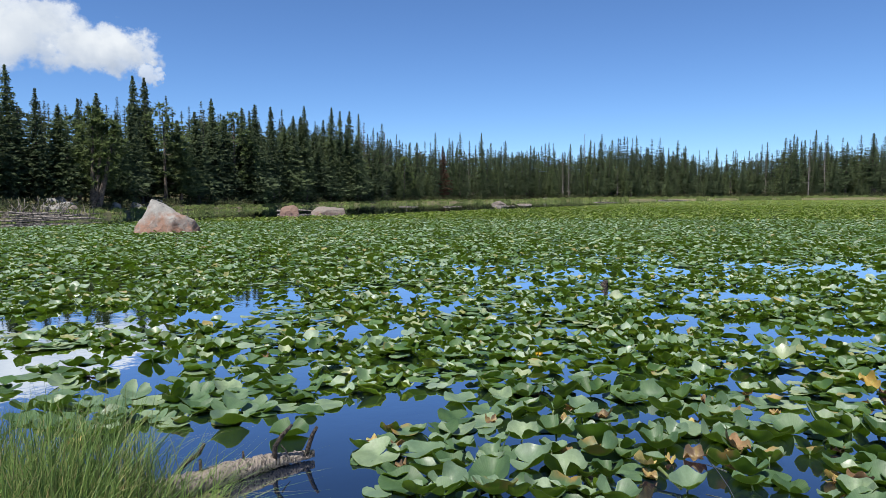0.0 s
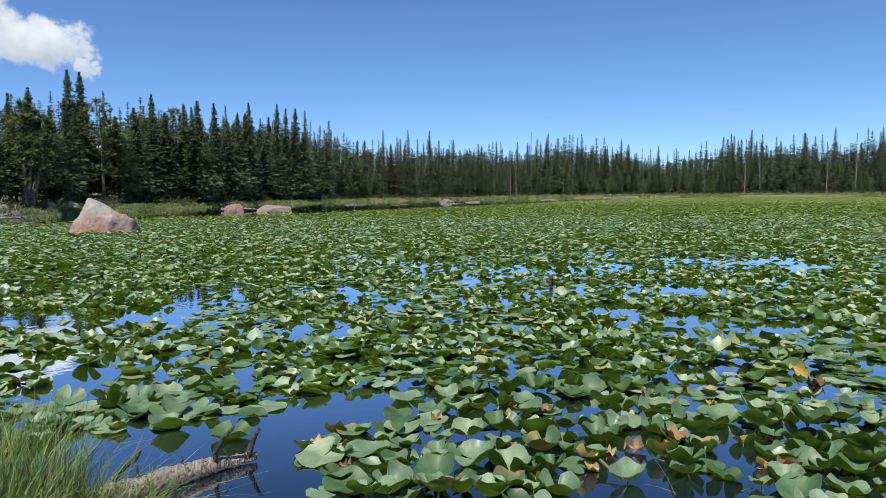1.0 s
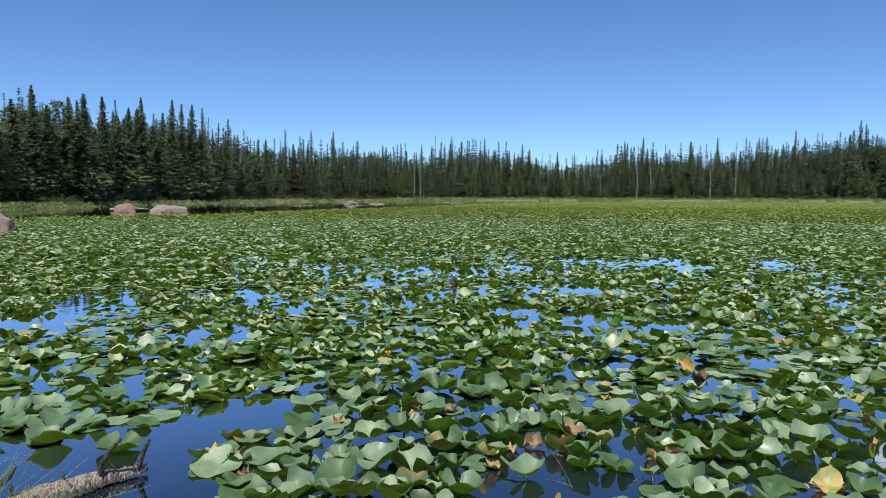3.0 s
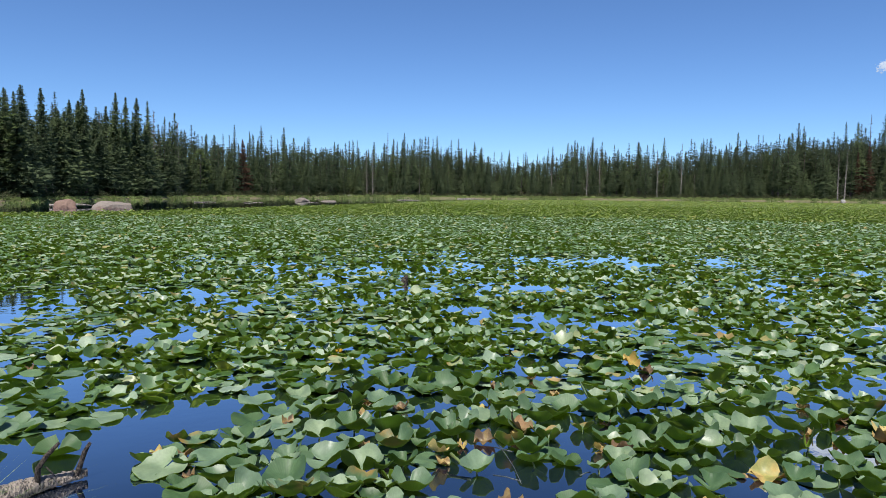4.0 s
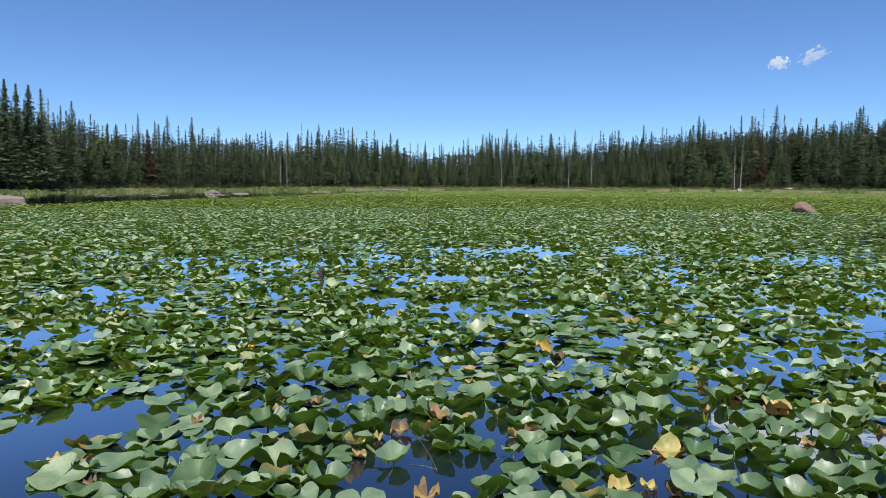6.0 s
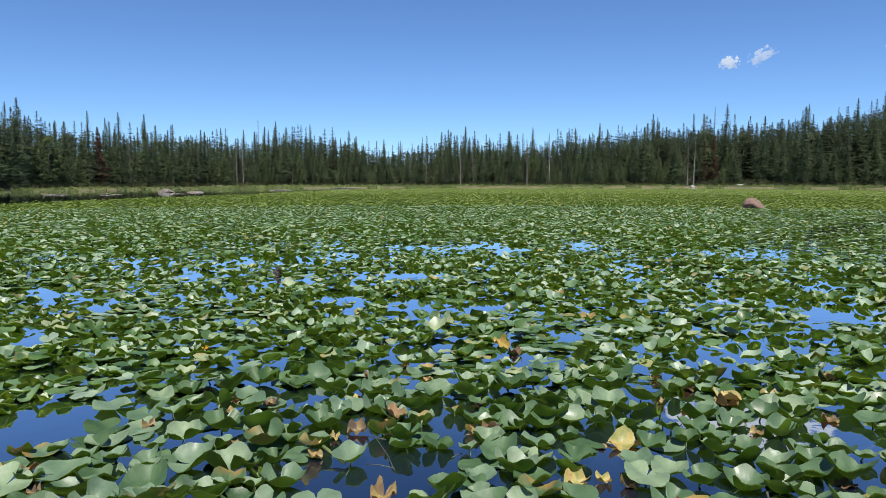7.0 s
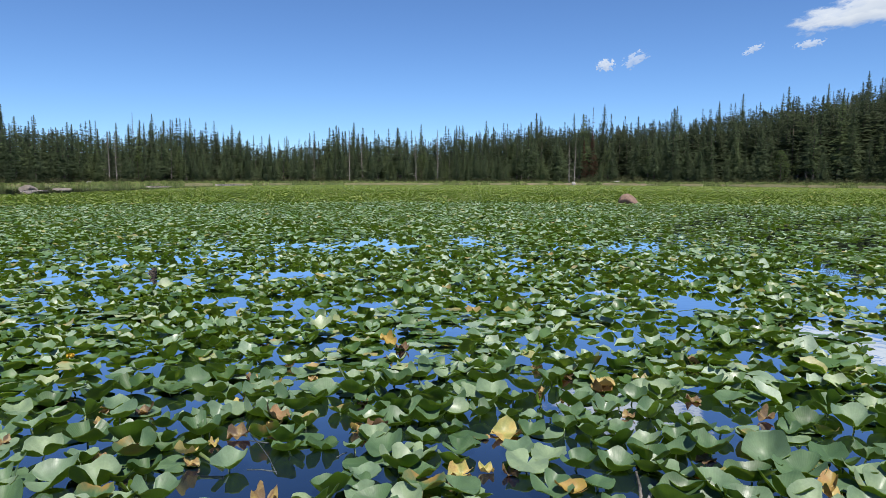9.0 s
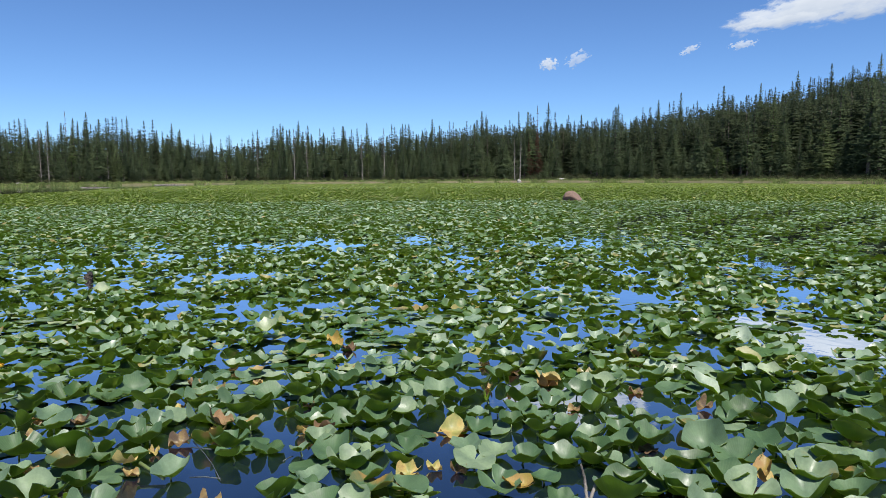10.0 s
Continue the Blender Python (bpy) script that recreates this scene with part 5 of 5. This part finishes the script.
def fill_lilies():
    """More plants between the nearest ones, so that the leaves crowd and overlap."""
    rng = random.Random(77)
    spots = []
    for i in range(-8, 13):
        for j in range(5, 13):
            x, y = 0.44 * i + rng.uniform(-0.12, 0.12), 0.44 * j + rng.uniform(-0.12, 0.12)
            if -28 < math.degrees(math.atan2(x, y)) < 58 and 2.55 < math.hypot(x, y) < 5.3:
                spots.append((x, y))
    for i in range(9):
        for j in range(7):
            x, y = -4.1 + 0.24 * i + rng.uniform(-0.08, 0.08), 3.1 + 0.24 * j + rng.uniform(-0.08, 0.08)
            if rng.random() < 0.6 and any(inside(x, y, q) for q in WEST):
                pond_lily(*[(rng.choice("FGGG"), x + rng.uniform(-0.12, 0.12), y + rng.uniform(-0.12, 0.12), rng.uniform(0.15, 0.22), rng.uniform(-180, 180)) for k in range(2)])
    for x, y in spots:
        leaves = []
        for k in range(rng.choice((5, 6, 7, 8))):
            a, far = rng.uniform(0, 6.28), 0.3 * math.sqrt(rng.random())
            px, py = x + far * math.cos(a), y + far * math.sin(a)
            if px < -1.45 or any(inside(px, py, q) for q in CLEAR) or openness(np.array([px]), np.array([py]))[0] < 0.95:
                continue
            near = math.hypot(px, py) < 3.55
            if any((px - u) ** 2 + (py - v) ** 2 < (0.085 if near else 0.125) ** 2 for u, v in taken):
                continue
            kind = rng.choice("RRRUVVGGGFFW" if rng.random() < 0.5 else "RRUVGGF")
            leaves.append((kind, px, py, rng.uniform(0.12, 0.22) * (0.7 if kind == "W" else 1), rng.uniform(-180, 180)))
        if len(leaves) > 1:
            pond_lily(*leaves)


fill_lilies()


# ---------- dead wood ----------
def log_thing(name, label, pts, radii, mat, branches, branch_mat, rough=0.12, seg=12, seed=1, category="log", steps=6):
    """A fallen stem with its broken branches, each a part."""
    rng = random.Random(seed)
    base = new(name)
    base.location = pts[0]
    tagged(base, label, category)
    fine_p, fine_r = [], []
    for i in range(len(pts) - 1):
        for k in range(steps):
            f = k / steps
            jitter = Vector((rng.uniform(-1, 1), rng.uniform(-1, 1), rng.uniform(-1, 1))) * radii[i] * 0.1
            fine_p.append(Vector(pts[i]).lerp(Vector(pts[i + 1]), f) + jitter)
            fine_r.append((radii[i] * (1 - f) + radii[i + 1] * f) * rng.uniform(0.96, 1.04))
    fine_p.append(Vector(pts[-1]))
    fine_r.append(radii[-1])
    o = Vector(pts[0])
    bm = bmesh.new()
    tube(bm, [q - o for q in fine_p], fine_r, seg, rough, rng)
    for v in bm.verts:
        q = v.co / max(radii[0], 0.03)
        v.co += Vector((noise.noise(q * 2.1), noise.noise(q * 2.1 + Vector((9, 0, 0))), noise.noise(q * 2.1 + Vector((0, 9, 0))))) * radii[0] * 0.09
    part("stem", bm, mat, base)
    for bp, br in branches:
        bm = bmesh.new()
        tube(bm, [Vector(q) - o for q in bp], br, 7, 0.1, rng)
        part("branch", bm, branch_mat, base)
    return base


log_thing("fallen_log", "fallen log with peeling grey-brown bark lying in the water", ((-2.42, 2.2, 0.10), (-2.27, 2.6, 0.055), (-2.14, 2.95, 0.045), (-2.02, 3.17, 0.035), (-1.90, 3.33, 0.03)), (0.074, 0.064, 0.052, 0.036, 0.019), log_bark,
          ((((-2.018, 3.127, 0.03), (-2.013, 3.134, 0.125), (-1.978, 3.151, 0.184), (-1.932, 3.173, 0.237)), (0.017, 0.013, 0.012, 0.008)),
           (((-1.925, 3.285, 0.02), (-1.907, 3.301, 0.095), (-1.893, 3.309, 0.141), (-1.871, 3.321, 0.185)), (0.016, 0.013, 0.012, 0.009)),
           (((-2.107, 2.994, 0.05), (-2.114, 2.996, 0.135)), (0.009, 0.005)),
           (((-2.333, 2.713, 0.05), (-2.257, 2.747, 0.153), (-2.201, 2.77, 0.194), (-2.179, 2.783, 0.243)), (0.013, 0.012, 0.011, 0.008)),
           (((-2.2, 2.775, 0.16), (-2.21, 2.79, 0.1), (-2.2, 2.8, -0.05)), (0.008, 0.009, 0.009)),
           (((-1.99, 3.15, 0.13), (-1.965, 3.165, 0.09), (-1.95, 3.17, 0.07)), (0.004, 0.003, 0.002))), twig_bark, 0.07, 22, 6, steps=16)
log_thing("forked_stick", "pale bare forked stick poking up between lily pads", ((1.72, 2.55, -0.05), (1.746, 2.66, 0.03), (1.75, 2.687, 0.106), (1.738, 2.698, 0.165)), (0.009, 0.008, 0.007, 0.005), grey_wood,
          ((((1.735, 2.63, 0.0), (1.77, 2.65, 0.05), (1.805, 2.667, 0.10)), (0.009, 0.008, 0.006)),), grey_wood, 0.1, 8, 9, "stick")


def drift(x, y, turn, length, thick, seed, spikes=0, z=0.08):
    rng = random.Random(seed)
    c, s = math.cos(radians(turn)), math.sin(radians(turn))
    pts = [(x + c * length * f, y + s * length * f, z + rng.uniform(-0.05, 0.06)) for f in (-0.5, -0.15, 0.2, 0.5)]
    pts = [(a + rng.uniform(-1, 1) * length * 0.02, q + rng.uniform(-1, 1) * length * 0.02, h + rng.uniform(-1, 1) * length * 0.012) for a, q, h in pts]
    branches = []
    for k in range(spikes):
        f = rng.uniform(-0.4, 0.45)
        q = Vector((x + c * length * f, y + s * length * f, z))
        up = Vector((rng.uniform(-0.5, 0.5), rng.uniform(-0.5, 0.5), rng.uniform(0.5, 1.0))) * rng.uniform(0.5, 1.3)
        branches.append(((q, q + up * 0.5 + Vector((rng.uniform(-0.1, 0.1), 0, 0)), q + up), (0.028, 0.02, 0.008)))
    log_thing("driftwood_log", "bleached grey driftwood log lying at the water's edge", pts, (thick, thick * 0.9, thick * 0.7, thick * 0.4), grey_wood, branches, grey_wood, 0.1, 9, seed)["group"] = "driftwood"


drift(-36.6, 29.9, 46, 7.0, 0.085, 1, 5, 0.16)
drift(-37.2, 30.8, 38, 5.5, 0.07, 2, 5, 0.34)
drift(-36.0, 31.4, 58, 4.5, 0.06, 3, 3, 0.12)
for k in range(14):
    jam = random.Random(600 + k)
    drift(-37.2 + jam.uniform(-1.8, 1.9), 30.7 + jam.uniform(-1.2, 1.6), 45 + jam.uniform(-30, 30), jam.uniform(2.0, 4.5), jam.uniform(0.025, 0.055), 40 + k, jam.choice((2, 3, 4)), jam.uniform(0.08, 0.6))
drift(-33.0, 52.6, 20, 3.0, 0.1, 7, 0, 0.2)
drift(-28.0, 80.5, 20, 2.2, 0.05, 8, 0, 0.03)
drift(-22.4, 84.5, 15, 2.4, 0.05, 9, 1, 0.03)
drift(-33.5, 79.5, 25, 2.5, 0.05, 10, 1, 0.03)
drift(-14.0, 118.0, 8, 4.0, 0.07, 11, 0, 0.03)
drift(-4.0, 148.0, 5, 6.0, 0.09, 12, 0)

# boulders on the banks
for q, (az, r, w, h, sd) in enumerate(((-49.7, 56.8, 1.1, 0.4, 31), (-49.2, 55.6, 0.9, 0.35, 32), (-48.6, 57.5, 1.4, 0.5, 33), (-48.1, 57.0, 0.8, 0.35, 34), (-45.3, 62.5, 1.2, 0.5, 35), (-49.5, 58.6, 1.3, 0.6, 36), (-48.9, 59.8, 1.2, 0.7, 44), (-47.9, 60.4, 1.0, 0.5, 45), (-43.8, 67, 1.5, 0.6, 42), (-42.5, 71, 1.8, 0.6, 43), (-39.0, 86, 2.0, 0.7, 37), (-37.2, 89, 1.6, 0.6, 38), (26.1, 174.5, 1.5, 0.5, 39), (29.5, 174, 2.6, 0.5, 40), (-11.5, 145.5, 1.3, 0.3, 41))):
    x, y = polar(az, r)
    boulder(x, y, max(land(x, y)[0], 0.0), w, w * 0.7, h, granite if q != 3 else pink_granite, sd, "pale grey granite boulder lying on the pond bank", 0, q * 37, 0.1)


# ---------- the grass beside the camera ----------
def build_grass():
    rng = random.Random(17)
    f, s = Vector((-0.343, 0.939, 0)), Vector((0.939, 0.343, 0))
    tris = []
    for k in range(4400):
        lat = -2.35 + 1.4 * rng.random() ** 1.15
        deep = rng.uniform(2.2, 3.15) - 0.25 * max(0, lat + 1.6)
        if lat > -1.25 and rng.random() < 0.6:
            continue
        o = Vector((0.05, 0.12, 0)) + f * deep + s * lat
        o.z = max(land(o.x, o.y)[0], -0.03) - 0.02
        tall = rng.uniform(0.28, 0.66) * (1.0 if lat < -1.35 else 0.72)
        lean = Vector((rng.gauss(0.05, 0.12), rng.gauss(0.02, 0.12), 0))
        if lat > -1.2:
            lean += s * rng.uniform(0.0, 0.25)
        if rng.random() < 0.1:
            lean *= 1.8
        a, w = rng.uniform(0, 6.28), rng.uniform(0.0018, 0.0042)
        side = Vector((math.cos(a), math.sin(a), 0)) * w
        pts = [o + Vector((0, 0, tall * u)) * (1 - 0.25 * u * lean.length * 3) + lean * (u * u) for u in (0, 0.35, 0.7, 1.0)]
        for i in range(3):
            w0, w1 = 1 - i * 0.28, 1 - (i + 1) * 0.28
            if i == 2:
                tris.append((pts[2] - side * w0, pts[2] + side * w0, pts[3]))
            else:
                tris.append((pts[i] - side * w0, pts[i] + side * w0, pts[i + 1] + side * w1))
                tris.append((pts[i] - side * w0, pts[i + 1] + side * w1, pts[i + 1] - side * w1))
    v = np.array([[tuple(c) for c in t] for t in tris]).reshape(-1, 3)
    ob = new("grass", tri_mesh("grass", v, grass_green))
    tagged(ob, "tall green and straw-tipped grass on the bank", "grass", kind="stuff")


build_grass()


# ---------- small things on the water ----------
m_petal, n, l, b = material("yellow_petals", 0.45)
l.new(ramp(n, l, grain(n, l, 30.0), [(0.3, (0.55, 0.33, 0.02)), (0.7, (0.72, 0.50, 0.05))]), b.inputs["Base Color"])


def lily_flower(x, y, z, seed):
    """A globe of cupped yellow sepals on a stalk."""
    rng = random.Random(seed)
    flower = new("lily_flower")
    flower.location = (x, y, 0)
    tagged(flower, "round yellow pond-lily flower on a green stalk", "flower", group="pond-lily flowers")
    for k in range(6):
        bm = bmesh.new()
        rows = []
        for i in range(6):
            f = i / 5
            up, out = math.sin(f * 2.3 - 0.4) * 0.024, 0.012 + 0.02 * math.sin(min(1.0, f * 1.1 + 0.15) * 2.6)
            half = 0.55 * math.sin(math.pi * (0.12 + 0.8 * f))
            rows.append([bm.verts.new((math.cos(a) * out, math.sin(a) * out, z + up)) for a in (k * 1.047 - half, k * 1.047 - half / 2, k * 1.047, k * 1.047 + half / 2, k * 1.047 + half)])
        for p, q in zip(rows, rows[1:]):
            for c in range(4):
                bm.faces.new((p[c], p[c + 1], q[c + 1], q[c]))
        bmesh.ops.solidify(bm, geom=bm.faces[:], thickness=0.002)
        part("sepal", bm, m_petal, flower)
    bm = bmesh.new()
    tube(bm, ((0, 0, z - 0.008), (rng.uniform(-0.01, 0.01), 0, z * 0.4), (rng.uniform(-0.02, 0.02), 0, -0.12)), (0.005, 0.005, 0.006), 7)
    part("stalk", bm, m_stalk, flower)


lily_flower(-1.18, 5.80, 0.08, 1)


def rotten_leaf(x, y, size, turn, seed):
    """A dark, crumpled remnant of a leaf."""
    p, t, s, u = pad_form(26, 4, 0.5, -0.5, 0.4, 0.4, seed, 0.02, 0.3)
    p = p * (1, 1, 0.4)
    ob = new("rotten_leaf", raw_mesh("rotten_leaf", p * size, t, [pad_rotten, pad_rotten], s, u, smooth=True))
    ob.matrix_world = pose(x, y, -float((p * size)[:, 2].min()) - 0.01, 0, 0, turn)
    tagged(ob, "crumpled dark brown rotten leaf floating on the water", "leaf", group="rotten leaves")


pad_rotten = pad_material("rotten_leaf", True, [(0.0, (0.05, 0.03, 0.02)), (0.6, (0.10, 0.055, 0.03)), (1.0, (0.16, 0.10, 0.05))], 0.6, 0.2, 0.1, (0.4, 0.25, 0.1), 0.8, 22.0)
for q, (x, y, size) in enumerate(((-4.09, 4.91, 0.2), (-4.52, 4.27, 0.17), (0.55, 3.30, 0.13), (1.35, 3.65, 0.12), (2.35, 3.05, 0.12), (-0.4, 3.55, 0.13), (-1.0, 4.9, 0.13), (3.0, 4.4, 0.13), (1.9, 4.9, 0.14), (0.2, 6.1, 0.15))):
    rotten_leaf(x, y, size, q * 71, 960 + q)
# a dark clump of leaf, stood in for by a short tapered stem
log_thing("dark_leaf_clump", "dark leaf clump standing in the water, built as a short stem", ((-1.26, 10.87, -0.2), (-1.25, 10.87, 0.04), (-1.22, 10.86, 0.11)), (0.06, 0.055, 0.03), twig_bark, (), twig_bark, 0.12, 8, 14, "stump")


def sunken_stalk(pts, seed):
    bm = bmesh.new()
    tube(bm, pts, [0.002] * len(pts), 6, 0.1, random.Random(seed))
    ob = part("loose_stalk", bm, pale_stalk)
    tagged(ob, "pale loose lily stalk floating on the water", "stalk", group="loose stalks")


pale_stalk, n, l, b = material("pale_stalk", 0.5)
l.new(ramp(n, l, grain(n, l, 20.0), [(0.3, (0.035, 0.045, 0.045)), (0.7, (0.06, 0.07, 0.065))]), b.inputs["Base Color"])
sunken_stalk(((0.119, 3.937, 0.001), (0.174, 3.902, 0.001), (0.229, 3.868, 0.001)), 0)
sunken_stalk(((0.128, 4.024, 0.001), (0.179, 3.842, 0.001), (0.220, 3.662, 0.001), (0.250, 3.457, 0.001)), 1)
sunken_stalk(((0.112, 3.547, 0.001), (0.179, 3.530, 0.001), (0.251, 3.484, 0.001)), 2)
sunken_stalk(((0.552, 3.580, 0.001), (0.587, 3.619, 0.001), (0.612, 3.631, 0.001)), 3)


# ---------- single withered leaves among the green ones ----------
def withered(x, y, size, turn, seed, mat, label, lift=0.03, stand=0.0):
    """A curled, crumpled dying leaf lying on its neighbours."""
    p, t, k, u = pad_form(30, 5, 0.55, 0.5, 0.5, 0.5, seed, 0.01, 0.8)
    m = Matrix.Rotation(radians(turn), 3, "Z") @ Matrix.Rotation(stand * 0.45, 3, "X")
    p = (p * (size * 0.9, size * 0.9, size * 0.45)) @ np.array(m).T
    ob = new("withered_leaf", raw_mesh("withered_leaf", p, t, [mat, mat], k, u, smooth=True))
    ob.location = (x, y, lift - float(p[:, 2].min()))
    return tagged(ob, label, "leaf", group="withered leaves")


leaf_pale = pad_material("pale_dying_leaf", True, [(0.0, (0.42, 0.40, 0.16)), (0.5, (0.55, 0.46, 0.18)), (1.0, (0.36, 0.27, 0.12))], 0.6, 0.4, 0.3, (0.7, 0.55, 0.15), 0.8, 22.0)
leaf_yellow = pad_material("yellow_leaf", True, [(0.0, (0.27, 0.26, 0.06)), (0.5, (0.38, 0.28, 0.06)), (1.0, (0.24, 0.14, 0.05))], 0.55, 0.4, 0.3, (0.8, 0.5, 0.05), 0.9, 22.0)
leaf_brown = pad_material("brown_leaf", True, [(0.0, (0.30, 0.22, 0.1)), (0.5, (0.2, 0.115, 0.055)), (1.0, (0.09, 0.055, 0.035))], 0.65, 0.4, 0.2, (0.5, 0.28, 0.08), 0.9, 22.0)
withered(-0.18, 3.69, 0.17, 150, 971, leaf_pale, "pale yellow curled lily leaf on a broken green stalk", 0.05, 0.5)
bm = bmesh.new()
tube(bm, ((-0.11, 3.66, 0.06), (-0.055, 3.595, 0.04), (-0.0, 3.53, 0.02)), (0.009, 0.008, 0.009), 9, 0.05)
tagged(part("broken_stalk", bm, m_stalk), "thick green lily stalk lying across the water", "stalk", group="loose stalks")
withered(0.28, 4.15, 0.2, 40, 972, leaf_brown, "brown crumpled lily leaf with torn edges", 0.04, 0.3)
withered(0.72, 3.92, 0.15, 250, 973, leaf_yellow, "bright yellow dying lily leaf floating flat", 0.004)
withered(0.82, 3.87, 0.15, 110, 974, leaf_brown, "brown crumpled lily leaf with torn edges", 0.03, 0.4)
withered(1.24, 5.74, 0.2, 20, 975, leaf_yellow, "yellow-brown clump of dying lily leaf", 0.04, 0.6)
withered(1.34, 5.68, 0.18, 190, 976, leaf_brown, "brown crumpled lily leaf with torn edges", 0.01, 0.2)
withered(3.38, 4.58, 0.17, 80, 977, leaf_brown, "tan upright dying lily leaf with torn edges", 0.02, 0.9)
withered(2.4, 4.23, 0.22, 200, 978, leaf_pale, "tan and yellow dying lily leaf with ragged lobes", 0.04, 0.4)
withered(2.65, 2.58, 0.17, 300, 979, leaf_yellow, "orange-brown crumpled dying lily leaf", 0.04, 0.4)
withered(1.52, 2.85, 0.19, 60, 980, leaf_yellow, "orange and yellow dying lily leaf", 0.03, 0.3)
withered(-3.53, 5.25, 0.13, 10, 981, leaf_brown, "brown crumpled lily leaf with torn edges", 0.0, 0.2)


# ---------- clouds ----------
def cloud(az, el, wide, high, seed, label, density=1.0, rag=0.5, fine=5.0, turn=0.0, stretch=1.0):
    """A far cloud: a shallow dished, self-glowing sheet three kilometres off, ragged by noise. Sizes in degrees."""
    m = bpy.data.materials.new("cloud_white")
    m.use_nodes = True
    n, l = m.node_tree.nodes, m.node_tree.links
    n.remove(n["Principled BSDF"])
    tc = n.new("ShaderNodeTexCoord")
    xyz = n.new("ShaderNodeSeparateXYZ")
    l.new(tc.outputs["UV"], xyz.inputs[0])
    cx = calc(n, l, "MULTIPLY", calc(n, l, "SUBTRACT", xyz.outputs[0], 0.5), 2.0)
    cy = calc(n, l, "MULTIPLY", calc(n, l, "SUBTRACT", xyz.outputs[1], 0.5), 2.0)
    dist = calc(n, l, "SQRT", calc(n, l, "ADD", calc(n, l, "POWER", cx, 2.0), calc(n, l, "POWER", cy, 2.0)))
    mp = n.new("ShaderNodeMapping")
    mp.inputs["Scale"].default_value = (wide / high * stretch, 1, 1)
    mp.inputs["Location"].default_value = (seed * 3.1, seed * 1.7, 0)
    l.new(tc.outputs["UV"], mp.inputs[0])
    tex = n.new("ShaderNodeTexNoise")
    tex.inputs["Scale"].default_value, tex.inputs["Detail"].default_value, tex.inputs["Roughness"].default_value = fine, 9.0, 0.58
    l.new(mp.outputs[0], tex.inputs["Vector"])
    body = calc(n, l, "ADD", calc(n, l, "SUBTRACT", 0.78, dist), calc(n, l, "MULTIPLY", calc(n, l, "SUBTRACT", tex.outputs[0], 0.5), 2.2 * rag))
    alpha = ramp(n, l, body, [(0.0, (0, 0, 0)), (0.07, (density * 0.2,) * 3), (0.2, (density * 0.8,) * 3), (0.42, (density,) * 3)])
    tex2 = n.new("ShaderNodeTexNoise")
    tex2.inputs["Scale"].default_value, tex2.inputs["Detail"].default_value = fine * 0.6, 6.0
    l.new(mp.outputs[0], tex2.inputs["Vector"])
    # glowing tint with its shading painted in: grey shaded base, sunlit white top
    tone = ramp(n, l, calc(n, l, "ADD", calc(n, l, "MULTIPLY", xyz.outputs[1], 0.5), calc(n, l, "MULTIPLY", tex2.outputs[0], 0.6)), [(0.3, (0.28, 0.33, 0.41)), (0.66, (0.51, 0.54, 0.57))])
    em = n.new("ShaderNodeEmission")
    l.new(tone, em.inputs[0])
    tr = n.new("ShaderNodeBsdfTransparent")
    mx = n.new("ShaderNodeMixShader")
    l.new(alpha, mx.inputs[0])
    l.new(tr.outputs[0], mx.inputs[1])
    l.new(em.outputs[0], mx.inputs[2])
    l.new(mx.outputs[0], n["Material Output"].inputs[0])
    far = 3000
    w, h = 2 * far * math.tan(radians(wide / 2)), 2 * far * math.tan(radians(high / 2))
    k = 8
    v, f, uv = [], [], []
    for j in range(k + 1):
        for i in range(k + 1):
            a, c = i / k, j / k
            v.append(((a - 0.5) * w, (c - 0.5) * h, 0.08 * h * ((a - 0.5) ** 2 + (c - 0.5) ** 2)))
            uv.append((a, c))
    for j in range(k):
        for i in range(k):
            q = j * (k + 1) + i
            f.append((q, q + 1, q + k + 2, q + k + 1))
    ob = new("cloud", raw_mesh("cloud", v, f, [m], uv=np.array(uv), smooth=True))
    p = Vector((math.sin(radians(az)) * math.cos(radians(el)), math.cos(radians(az)) * math.cos(radians(el)), math.sin(radians(el)))) * far
    ob.matrix_world = look(p, p * 2) @ pose(0, 0, 0, 0, 0, turn)
    ob.visible_shadow = True
    return tagged(ob, label, "cloud", group="clouds")


cloud(-53.6, 11.6, 23, 7.4, 1, "large white cumulus cloud with a soft grey base", 1.0, 0.5, 4.0)
cloud(-45.6, 10.7, 10.5, 4.8, 9, "rounded white cumulus cloud with a soft grey base", 1.0, 0.45, 4.0)
cloud(-42.6, 9.2, 2.6, 2.4, 2, "small torn white cloud beside a larger cloud", 0.75, 0.9, 4.0)
cloud(28.4, 8.9, 1.8, 1.2, 3, "small white cloud puff in a blue sky", 0.75, 1.2, 5.0)
cloud(30.6, 9.2, 2.3, 1.2, 4, "thin torn white cloud in a blue sky", 0.5, 1.3, 5.0, 25, 0.6)
cloud(39.1, 9.5, 1.9, 0.6, 5, "thin white cloud streak in a blue sky", 0.6, 1.2, 5.0, 25, 0.6)
cloud(42.8, 9.6, 2.3, 0.75, 6, "small flat white cloud in a blue sky", 0.6, 1.2, 5.0, 6, 0.6)
cloud(49.5, 12.1, 19, 3.6, 7, "long white wispy cloud in a blue sky", 0.9, 0.75, 3.2, 7, 0.4)
cloud(46.0, 11.0, 9, 1.2, 10, "faint thin wisp of white cloud", 0.35, 0.9, 3.2, 6, 0.4)
cloud(31.0, 18.0, 15, 7, 8, "broad broken white cloud high over the pond", 0.9, 0.8, 4.0)
